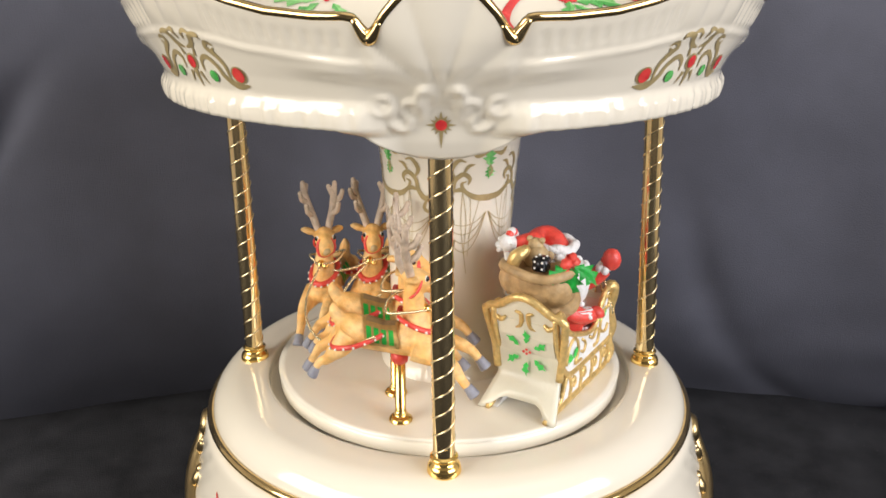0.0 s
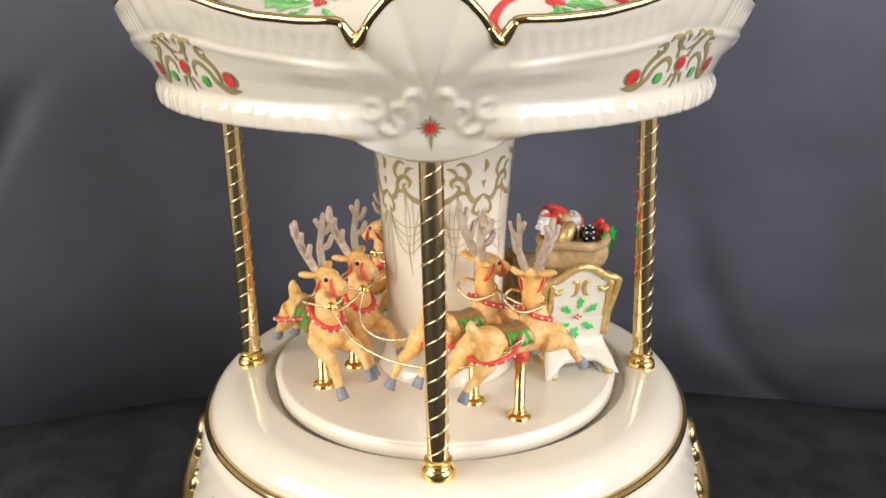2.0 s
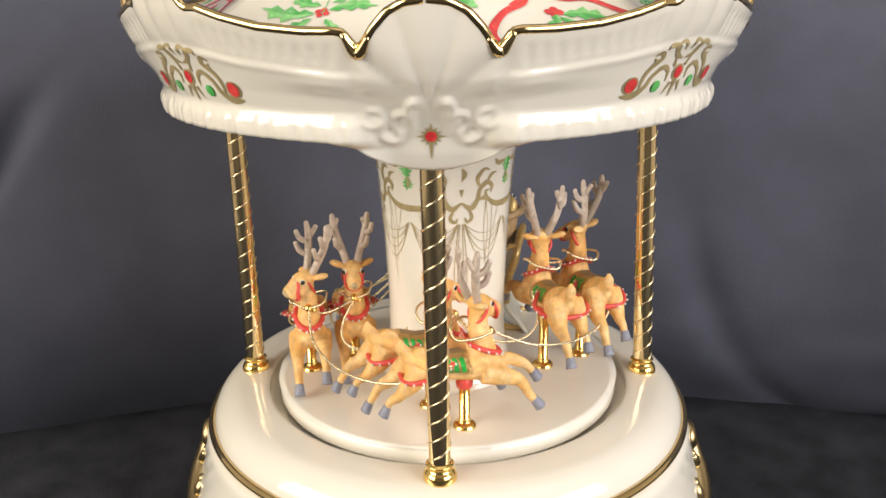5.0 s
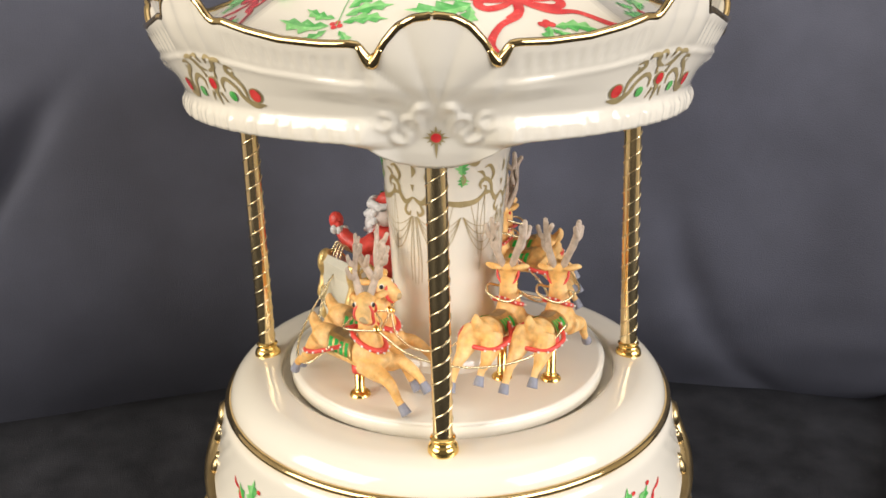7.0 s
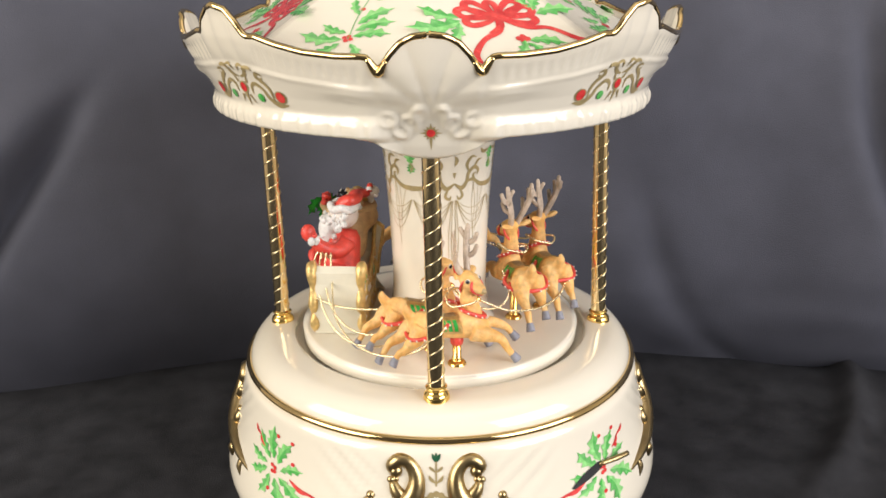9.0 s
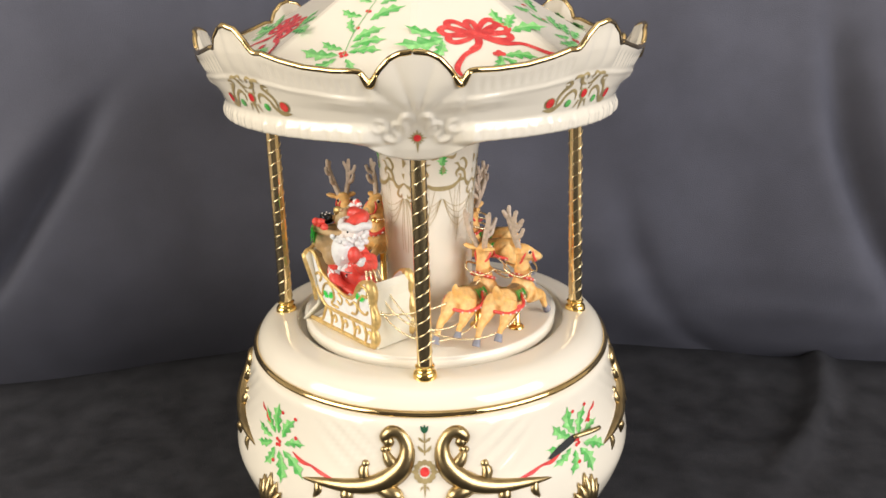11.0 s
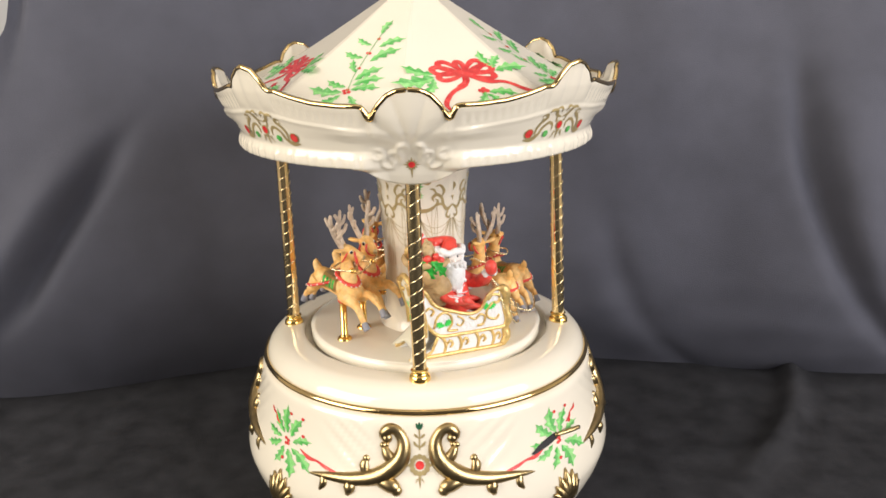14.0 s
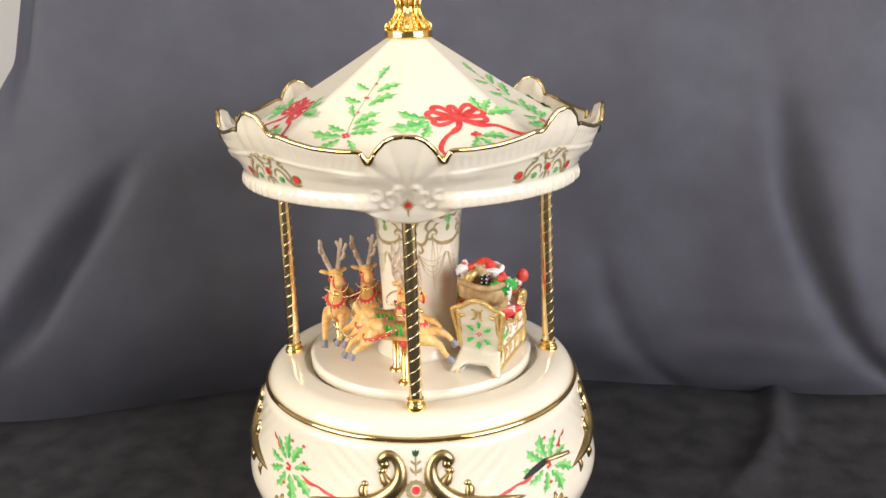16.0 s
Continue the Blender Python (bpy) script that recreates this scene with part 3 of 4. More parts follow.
MM = 1.14 / 1.5    # degrees along the rim for a millimetre
for q in range(4):
    put0 = rim_put(90 * q + 45)
    put = lambda u, v, put0=put0: put0(u * 1000 * MM, 0.2115 + v)
    lines = []
    for s in (-1, 1):
        f = lambda pts: [(s * u, v) for u, v in pts]
        lines += [(f([(.0170, -.0042), (.0135, -.0044), (.0105, -.0025), (.0090, .0002), (.0062, .0022), (.0040, .0010), (.0038, -.0016)]), [.0004, .0018, .0012, .0010, .0012, .0009, .0003]),
                  (f([(.0120, -.0030), (.0118, .0004), (.0100, .0030), (.0080, .0046), (.0088, .0060), (.0108, .0054)]), [.0004, .0010, .0012, .0011, .0010, .0003]),
                  (f([(.0088, .0030), (.0105, .0048)]), [.0016, .0002]),
                  (f([(.0004, .0040), (.0030, .0050), (.0046, .0074), (.0068, .0076), (.0076, .0066)]), [.0004, .0012, .0013, .0010, .0002]),
                  (f([(.0010, .0062), (.0022, .0084), (.0046, .0078)]), [.0003, .0010, .0003]),
                  (f([(.0016, -.0020), (.0030, -.0050)]), [.0010, .0002])]
    lines += [([(0, -.0015), (0, -.0060)], [.0016, .0002]), ([(-.002, .002), (-.003, .0046)], [.001, .0003]), ([(.002, .002), (.003, .0046)], [.001, .0003])]
    lines = [(pts, [1.1 * w for w in wd]) for pts, wd in lines]
    strokes("gold_scroll_print", put, lines, GOLD_PRINT, canopy, "printed gold scrollwork on the rim")
    bm = bmesh.new()
    for u, v, r in ((-.0150, -.0016, .0022), (.0150, -.0016, .0022), (0, .0004, .0021)):
        disc_print(bm, put, u, v, r)
    part("gold_jewel_ring", bm, GOLD_PRINT, canopy)
    put2 = lambda u, v, put0=put0: on_rim(math.radians(90 * q + 45 + u * 1000 * MM), 0.2115 + v, 0.00040)
    for u, v, r, m in ((-.0150, -.0016, .0016, RED_PRINT), (.0150, -.0016, .0016, RED_PRINT), (0, .0004, .0014, RED_PRINT), (-.0068, -.0026, .0013, GREEN_PRINT), (.0068, -.0026, .0013, GREEN_PRINT)):
        bm = bmesh.new()
        disc_print(bm, put2, u, v, r, sy=1.15)
        part("painted_jewel", bm, m, canopy)
    # star under each shell
    bm = bmesh.new()
    sp = lambda u, v: on_rim(math.radians(90 * q) + u / 0.079, 0.1992 + v, 0.00025)
    for i in range(12):
        a = math.radians(30 * i + 90)
        ln = .0062 if i == 6 else (.0036 if i % 3 == 0 else .0028)
        ribbon(bm, sp, [(0, 0), (math.cos(a) * ln * .5, math.sin(a) * ln * .5), (math.cos(a) * ln, math.sin(a) * ln)], [.0011, .0008, .0001], 3)
    disc_print(bm, sp, 0, 0, .0019)
    part("star_print", bm, GOLD_PRINT, canopy, "printed gold star")
    bm = bmesh.new()
    disc_print(bm, lambda u, v: on_rim(math.radians(90 * q) + u / 0.079, 0.1992 + v, 0.00042), 0, 0, .0014)
    part("star_jewel", bm, RED_PRINT, canopy, "red centre of the star")


# gilt scrolls, flowers and holly on the base
def on_body(theta, z, off):
    r = body_radius(z) + swag(theta, z) + off
    return Vector(polar(theta, r, z))


def body_put(deg, off=0.00025):
    return lambda u, z: on_body(math.radians(deg) + u / 0.089, z, off)


def gilt(q, s):
    """The scroll on one side of an ornament: stem, curl, buds."""
    outer_put = body_put(90 * q, -0.0006)
    p = lambda u, v: outer_put(u + s * 0.0022, v)
    bm = bmesh.new()
    stem = [(.0125, .0765), (.0140, .0790), (.0115, .0815), (.0078, .0805), (.0052, .0760), (.0056, .0700), (.0092, .0648), (.0165, .0602), (.0275, .0575), (.0400, .0562), (.0530, .0545)]
    tube(bm, [p(s * u, v) for u, v in stem], [.0020, .0027, .0028, .0026, .0030, .0039, .0046, .0043, .0034, .0022, .0004], 8, 4)
    for pts, rad in (([(.0080, .0660), (.0120, .0695), (.0140, .0735)], [.0020, .0023, .0012]), ([(.0135, .0735), (.0155, .0745)], [.0011, .0010]),
                     ([(.0215, .0590), (.0228, .0640), (.0220, .0670)], [.0016, .0021, .0012]), ([(.0190, .0590), (.0130, .0578), (.0090, .0560), (.0072, .0535)], [.0016, .0029, .0029, .0014]),
                     ([(.0300, .0570), (.0290, .0535), (.0300, .0500)], [.0016, .0026, .0010]), ([(.0430, .0560), (.0420, .0525), (.0440, .0490)], [.0012, .0018, .0006])):
        tube(bm, [p(s * u, v) for u, v in pts], [1.2 * w for w in rad], 8, 3)
    for u, v, r in ((.0128, .0772, .0026), (.0146, .0740, .0015), (.0128, .0742, .0014), (.0221, .0672, .0018), (.0080, .0548, .0028)):
        ball(bm, p(s * u, v), r)
    part("gilt_scroll", bm, GILT, carousel, "raised gilt scroll on the base")


for q in range(4):
    for s in (-1, 1):
        gilt(q, s)
    p = body_put(90 * q)
    strokes("gold_flower_print", p, [([(0, .0835), (0, .0725)], .0006), ([(0, .0775), (.0018, .0790), (.0024, .0798)], [.0003, .0010, .0002]), ([(0, .0775), (-.0018, .0790), (-.0024, .0798)], [.0003, .0010, .0002]),
                                      ([(0, .0735), (.0018, .0750), (.0026, .0765)], [.0003, .0012, .0002]), ([(0, .0735), (-.0018, .0750), (-.0026, .0765)], [.0003, .0012, .0002]),
                                      ([(0, .0610), (0, .0560)], [.0012, .0001]), ([(.0009, .0602), (.0018, .0585)], [.0008, .0001]), ([(-.0009, .0602), (-.0018, .0585)], [.0008, .0001]),
                                      ([(.0038, .0660), (.0060, .0660)], [.0014, .0001]), ([(-.0038, .0660), (-.0060, .0660)], [.0014, .0001])], GOLD_PRINT, carousel, "printed gold flower stem")
    bm = bmesh.new()
    for i in range(12):
        a = math.radians(30 * i)
        disc_print(bm, p, .0036 * math.cos(a), .0660 + .0037 * math.sin(a), .0012, n=8)
    part("petal_ring", bm, GOLD_PRINT, carousel)
    bm = bmesh.new()
    disc_print(bm, body_put(90 * q, .0004), 0, .0660, .0019)
    part("flower_centre", bm, RED_PRINT, carousel)
    bm = bmesh.new()
    for a in (60, 90, 120):
        ribbon(bm, p, [(0, .0818), (.0016 * math.cos(math.radians(a)), .0830), (.0030 * math.cos(math.radians(a)), .0818 + .0030 * math.sin(math.radians(a)))], [.0010, .0014, .0004], 3)
    part("tulip_print", bm, DARK_GREEN_PRINT, carousel)
    # holly spray between the ornaments
    h0 = body_put(90 * q + 45)
    h = lambda u, v, h0=h0: h0(u * 1.40, .0640 + (v - .0635) * 0.96)
    for u, v, ang, ln in ((-.0006, .0672, 96, .0125), (-.0022, .0664, 128, .0105), (.0014, .0662, 64, .0110), (.0030, .0640, 22, .0090), (-.0034, .0640, 168, .0090),
                          (-.0030, .0622, 208, .0088), (-.0014, .0604, 250, .0095), (.0010, .0600, 284, .0125), (.0028, .0612, 322, .0120)):
        leaf_part("holly_leaf", h, (u, v, math.radians(ang), ln, ln * 0.31), parent=carousel)
    berries(h, ((-.0008, .0645), (.0006, .0625), (-.0004, .0622), (.0005, .0640), (.0002, .0770), (.0075, .0690), (-.0008, .0550), (.0065, .0770)), carousel, .0008)
    mirror = -1 if q % 2 == 0 else 1
    strokes("red_ribbon_print", h, [([(-.0055 * mirror, .0692), (-.0078 * mirror, .0704), (-.0088 * mirror, .0724), (-.0112 * mirror, .0734), (-.0122 * mirror, .0752)], [.0004, .0014, .0007, .0012, .0003])], RED_PRINT, carousel, "painted red ribbon end")
    strokes("red_ribbon_print", h, [([(.0070 * mirror, .0628), (.0112 * mirror, .0606), (.0150 * mirror, .0604), (.0190 * mirror, .0588), (.0232 * mirror, .0580)], [.0004, .0018, .0010, .0016, .0003])], RED_PRINT, carousel, "painted red ribbon end")
    # gilt leaf at the foot of each quarter
    bm = bmesh.new()
    g = body_put(90 * q + 45, .0008)
    for i in range(7):
        a = math.radians(40 + i * 17)
        ln = .014 - .0016 * abs(i - 3)
        tube(bm, [g(0, .034), g(ln * .6 * math.cos(a), .034 + ln * .6 * math.sin(a)), g(ln * 1.2 * math.cos(a), .034 + ln * 1.2 * math.sin(a))], [.0030, .0030, .0003], 6, 3)
    part("gilt_leaf", bm, GILT, carousel, "raised gilt acanthus leaf on the base")

# lever slot in the base, its inner shade painted as a black strip
bm = bmesh.new()
sl0 = body_put(45, .0004)
sl = lambda u, v: sl0(u * 1.15 - .0030, .0645 + (v - .0605) * 0.45)
ribbon(bm, sl, [(-.0120, .0560), (-.0060, .0605), (.0005, .0645), (.0030, .0660)], [.0020, .0062, .0064, .0030], 6)
slot = part("lever_slot", bm, SLOT_SHADE, carousel, "black diagonal strip on the base painting a slot's inner shade")
bm = bmesh.new()
tube(bm, [sl(.0010, .0650), on_body(math.radians(45) + .006 / .089, .0668, .003), on_body(math.radians(45) + .0115 / .089, .0668, .0045)], [.0009, .0011, .0010], 8, 4)
part("lever", bm, GILT, slot, "small brass lever")

# ---- the turntable with its column ----
turntable = thing("turntable", "round ivory porcelain turntable with a decorated central column", "turntable")
DISC_Z = 0.1010
bm = bmesh.new()
lathe(bm, smooth_profile([(0.0, 0.0), (0.030, 0.0), (0.0576, 0.0), (0.0590, -0.0005), (0.0597, -0.0016), (0.0597, -0.0050)], 3), 128)
part("disc", bm, LIFTED_PORCELAIN, turntable, "flat ivory porcelain disc")
COL = smooth_profile([(0.0245, -0.001), (0.0222, 0.003), (0.0206, 0.012), (0.0202, 0.022), (0.0207, 0.040), (0.0214, 0.055), (0.0227, 0.072), (0.0243, 0.084), (0.0255, 0.094)], 5)
bm = bmesh.new()
lathe(bm, COL, 96)
column = part("column", bm, PORCELAIN, turntable, "tapering ivory porcelain column printed with gold swags")


def col_put(deg, off=0.0002):
    def put(u, z):
        r = float(np.interp(z, [p[1] for p in COL], [p[0] for p in COL])) + off
        return Vector(polar(math.radians(deg) + u / 0.0215, r, z))
    return put


for k in range(4):
    p = col_put(90 * k + 20)
    lines = []
    for s in (-1, 1):
        f = lambda pts: [(s * u, v) for u, v in pts]
        lines += [(f([(0, .0655), (.0030, .0635), (.0052, .0660), (.0060, .0695), (.0085, .0715), (.0105, .0700), (.0100, .0680)]), [.0005, .0016, .0013, .0012, .0014, .0011, .0003]),
                  (f([(.0050, .0660), (.0080, .0665), (.0098, .0650)]), [.0005, .0014, .0002]), (f([(.0062, .0700), (.0050, .0730), (.0070, .0760), (.0092, .0755)]), [.0004, .0012, .0010, .0003]),
                  (f([(.0020, .0640), (.0035, .0605), (.0020, .0590), (.0012, .0605)]), [.0004, .0010, .0009, .0003]), (f([(.0085, .0715), (.0100, .0740), (.0120, .0745)]), [.0004, .0010, .0002])]
        for i in range(4):      # swag lines
            sag = .0040 + .0030 * i
            lines.append((f([(.0010 + .0155 * j / 8, .0585 - sag * 4 * (j / 8) * (1 - j / 8)) for j in range(9)]), .00022))
        lines += [(f([(.0008, .0585), (.0016, .0500), (.0022, .0420), (.0020, .0340)]), .00022), (f([(.0004, .0585), (.0008, .0480), (.0009, .0400), (.0006, .0330)]), .00022)]
    lines += [([(0, .0770), (.0008, .0750), (0, .0725)], [.0001, .0014, .0001]), ([(0, .0700), (0, .0675)], [.0013, .0001])]
    lines = [(pts, [1.1 * w for w in wd] if isinstance(wd, list) else wd) for pts, wd in lines]
    strokes("gold_swag_print", p, lines, GOLD_PRINT, column, "printed gold scrolls and swags")
    h = col_put(90 * k + 65)
    drape = []
    for s in (-1, 1):
        f = lambda pts: [(s * u, v) for u, v in pts]
        drape += [(f([(0, .0632), (.0045, .0638), (.0078, .0660), (.0088, .0684), (.0074, .0692)]), [.0022, .0018, .0012, .0009, .0003]),
                  (f([(.0085, .0660), (.0072, .0560), (.0078, .0460), (.0070, .0380)]), .00017), (f([(.0085, .0660), (.0088, .0540), (.0070, .0380)]), .00017),
                  (f([(.0060, .0640), (.0058, .0540), (.0066, .0440)]), .00016), (f([(.0030, .0632), (.0048, .0560), (.0064, .0500)]), .00016),
                  (f([(.0010, .0780), (.0042, .0772), (.0060, .0790)]), [.0004, .0015, .0003])]
    drape.append(([(0, .0700), (.0004, .0720), (0, .0742)], [.0002, .0017, .0002]))
    strokes("gold_drape_print", h, drape, GOLD_PRINT, column, "printed gold crescent with fine drapery lines")
    leaf_part("holly_leaf", h, (0, .0735, math.radians(85), .0052, .0034), parent=column)
    leaf_part("holly_leaf", h, (0, .0735, math.radians(265), .0040, .0028), parent=column)
# ---- reindeer ----
def build_deer(drop, facing):
    """drop: how much lower the figure sits on its post; facing: by how many degrees its head is turned to its left."""
    deer = thing("reindeer_figure", "tan leaping reindeer figurine with red harness and green saddle blanket", "figurine", "reindeer pulling the sleigh")
    post = bmesh.new()
    lathe(post, smooth_profile([(0.0, 0.0), (0.0034, 0.0), (0.0036, 0.0006), (0.0030, 0.0014), (0.0021, 0.0019), (0.0019, 0.0030), (0.0017, 0.0034)], 3) + [(0.0017, 0.0225 - drop), (0.0, 0.0225 - drop)], 20)
    part("brass_post", post, BRASS, deer, "round brass post with a flange")
    bm = bmesh.new()
    lathe(bm, [(0.0, 0.0198 - drop), (0.0024, 0.0200 - drop), (0.0027, 0.0215 - drop), (0.0024, 0.0235 - drop), (0, 0.0235 - drop)], 14)
    part("red_socket", bm, RED_PAINT, deer)
    bm = bmesh.new()
    tube(bm, [(-.0178, 0, .0318), (-.0165, 0, .0312), (-.013, 0, .0302), (-.007, 0, .0287), (-.001, 0, .0277), (.006, 0, .0274), (.0115, 0, .0280), (.0150, 0, .0292), (.0160, 0, .0300)],
         [.0012, .0032, .0047, .0049, .0045, .0050, .0053, .0039, .0015], 16, 4)
    tube(bm, [(.0085, 0, .0285), (.0112, 0, .0330), (.0124, 0, .0380), (.0128, 0, .0425), (.0126, 0, .0458)], [.0050, .0042, .0034, .0029, .0026], 14, 4)
    tube(bm, [(.0100, 0, .0462), (.0115, 0, .0468), (.0142, 0, .0460), (.0175, 0, .0445), (.0200, 0, .0434), (.0209, 0, .0430)], [.0010, .0033, .0036, .0028, .0023, .0012], 12, 4)
    tube(bm, [(-.0165, 0, .0330), (-.0185, 0, .0358), (-.0180, 0, .0380)], [.0024, .0019, .0006], 8, 3)
    for s in (-1, 1):       # thighs, legs, ears, brows
        k = 0.0012 * s
        tube(bm, [(-.0125, .0030 * s, .0298), (-.0160 - k, .0040 * s, .0262), (-.0195 - k, .0042 * s, .0232), (-.0228 - 2 * k, .0042 * s, .0212), (-.0252 - 2 * k, .0042 * s, .0192 - k), (-.0270 - 2 * k, .0042 * s, .0168 - k)],
             [.0042, .0037, .0025, .0018, .0014, .0013], 10, 4)
        tube(bm, [(.0095, .0034 * s, .0262), (.0145, .0042 * s, .0246), (.0190, .0046 * s, .0244 + k), (.0225 + k, .0046 * s, .0226 + k), (.0248 + k, .0046 * s, .0198 + 2 * k), (.0268 + k, .0046 * s, .0172 + 2 * k)],
             [.0042, .0033, .0023, .0019, .0015, .0014], 10, 4)
        tube(bm, [(.0110, .0022 * s, .0474), (.0100, .0045 * s, .0480), (.0092, .0066 * s, .0487), (.0088, .0079 * s, .0487)], [.0012, .0021, .0018, .0005], 8, 3, flat=0.55)
        ball(bm, (.0148, .0024 * s, .0474), .0012, seg=8, rings=6)
    body = part("body", bm, FUR, deer, "tan textured body with galloping legs")
    remeshed(body, 0.00055, 2)
    for s in (-1, 1):
        k = 0.0012 * s
        bm = bmesh.new()
        beam = [(.0112, .0016 * s, .0482), (.0094, .0030 * s, .0522), (.0078, .0046 * s, .0565), (.0070, .0057 * s, .0605), (.0072, .0061 * s, .0636)]
        tube(bm, beam, [.0013, .0013, .0013, .0012, .0009], 10, 5)
        ball(bm, beam[-1], .0009, seg=8, rings=5)
        for a, b in (((.0090, .0034 * s, .0534), (.0122, .0056 * s, .0572)), ((.0076, .0050 * s, .0576), (.0106, .0074 * s, .0610)), ((.0072, .0054 * s, .0590), (.0046, .0046 * s, .0622))):
            mid = (a[0] * .45 + b[0] * .55 + .0003, a[1] * .45 + b[1] * .55 + .0004 * s, (a[2] + b[2]) / 2 - .0006)
            tube(bm, [a, mid, b], [.0010, .0010, .0008], 9, 4)
            ball(bm, b, .0009, seg=8, rings=5)
        for v in bm.verts:      # tall, upright antlers
            v.co.z = .0482 + (v.co.z - .0482) * 1.10
        part("antler", bm, ANTLER, deer, "grey-brown branched antler")
        for pts in ([(-.0266 - 2 * k, .0042 * s, .0175 - k), (-.0275 - 2 * k, .0042 * s, .0159 - k), (-.0283 - 2 * k, .0042 * s, .0144 - k)], [(.0263 + k, .0046 * s, .0180 + 2 * k), (.0275 + k, .0046 * s, .0164 + 2 * k), (.0286 + k, .0046 * s, .0149 + 2 * k)]):
            bm = bmesh.new()
            tube(bm, pts, [.0014, .0017, .0019], 9, 3)
            part("hoof", bm, HOOF, deer)
        bm = bmesh.new()
        ball(bm, (.0157, .0030 * s, .0470), .00085, seg=8, rings=6)
        eye = part("eye", bm, BLACK_PAINT, deer)
        bm = bmesh.new()
        ball(bm, (.0155, .0027 * s, .0470), .0010, seg=10, rings=7)
        part("eye_white", bm, WHITE_DOT, eye)
    bm = bmesh.new()
    ball(bm, (.0206, 0, .0437), .0014, seg=8, rings=6)
    part("nose", bm, TAN_PAINT, deer)

    def band(name, c, axis, ry, rz, rad, mat, label=""):
        """A strap round the body: an upright ring leaning along x."""
        bm = bmesh.new()
        pts = []
        for i in range(24):
            a = 2 * math.pi * i / 24
            pts.append((c[0] + axis * math.sin(a) * rz, c[1] + ry * math.cos(a), c[2] + rz * math.sin(a)))
        tube(bm, pts, rad, 7, 1, closed=True)
        return part(name, bm, mat, deer, label)

    def neck_ring(k, n, grow):
        a = 2 * math.pi * (k + .5) / n
        dx = (.0052 + grow) * math.cos(a)
        return (.0106 + dx, (.0046 + grow) * math.sin(a), .0338 - .55 * dx)

    bm = bmesh.new()
    tube(bm, [neck_ring(k, 28, 0) for k in range(28)], .00095, 8, 1, closed=True)
    collar = part("collar", bm, RED_PAINT, deer, "red collar dotted with white")
    def rump_ring(k, n, grow):
        a = 2 * math.pi * (k + .5) / n
        dx = (.0094 + grow) * math.cos(a)
        wide = .0090 - .0034 * max(0.0, math.cos(a)) + grow
        return (-.0092 + dx, math.copysign(wide * abs(math.sin(a)) ** 0.55, math.sin(a)), .0282 + .22 * dx)

    bm = bmesh.new()
    tube(bm, [rump_ring(k, 30, 0) for k in range(30)], .00082, 8, 1, closed=True)
    strap = part("rump_strap", bm, RED_PAINT, deer, "red rump strap dotted with white")
    bm = bmesh.new()
    for k in range(16):
        ball(bm, neck_ring(k, 16, .0010), .00042, seg=6, rings=4)
    part("stud_row", bm, WHITE_DOT, collar)
    bm = bmesh.new()
    for k in range(18):
        ball(bm, rump_ring(k, 18, .0010), .00042, seg=6, rings=4)
    part("stud_row", bm, WHITE_DOT, strap)
    band("noseband", (.0177, 0, .0444), -0.3, .0030, .0030, .0006, RED_PAINT, "red bridle noseband")
    band("throat_strap", (.0128, 0, .0448), 0.55, .0037, .0037, .00045, RED_PAINT, "red bridle strap")
    # saddle blanket: tan seat, green panels ribbed with gold
    bm = bmesh.new()
    nx, na = 14, 20
    rows = []
    for i in range(nx + 1):
        x = -.0078 + .0118 * i / nx
        zc = float(np.interp(x, [-.013, -.007, -.001, .006], [.0302, .0287, .0277, .0274]))
        rr = float(np.interp(x, [-.013, -.007, -.001, .006], [.0051, .0054, .0050, .0055]))
        rows.append([bm.verts.new((x + .0012 * math.cos(a) ** 2, rr * math.cos(a), zc + rr * math.sin(a))) for a in (math.radians(-12 + 204 * j / na) for j in range(na + 1))])
    for i in range(nx):
        for j in range(na):
            f = bm.faces.new((rows[i][j], rows[i + 1][j], rows[i + 1][j + 1], rows[i][j + 1]))
            side = j < 7 or j >= na - 7
            edge = i in (0, nx - 1) or j in (0, na - 1) or j in (6, 7, na - 8, na - 7)
            f.material_index = 2 if edge or (side and i % 3 == 0) else (1 if side else 0)
    bmesh.ops.solidify(bm, geom=bm.faces[:], thickness=-0.0006)
    part("saddle_blanket", bm, [TAN_PAINT, GREEN_PAINT, GOLD_PAINT], deer, "tan saddle with green panels ribbed in gold")
    bm = bmesh.new()
    ball(bm, (.0158, 0, .0378), .0014)
    ball(bm, (.0154, .0016, .0371), .0011)
    part("bell", bm, BRASS, deer, "small gold bells under the chin")
    for ob in deer.children_recursive:      # the head turns on the neck
        if ob.name.split(".")[0] in ("body", "antler", "eye", "eye_white", "nose", "noseband", "throat_strap"):
            for v in ob.data.vertices:
                if v.co.x > .001 and v.co.z > .036:
                    a = math.radians(facing) * step(v.co.z, .036, .0445)
                    x, y = v.co.x - .0122, v.co.y
                    v.co.x, v.co.y = .0122 + x * math.cos(a) - y * math.sin(a), x * math.sin(a) + y * math.cos(a)
    for ob in deer.children_recursive:      # short hindquarters, upright neck
        if ob.name.split(".")[0] not in ("brass_post", "red_socket"):
            for v in ob.data.vertices:
                if v.co.x > .003:
                    v.co.x -= .0042 * step(v.co.z, .0275, .0420) * step(v.co.x, .003, .008)
                if v.co.x < .0042 and v.co.z < .043:
                    v.co.x = .0042 + (v.co.x - .0042) * .87
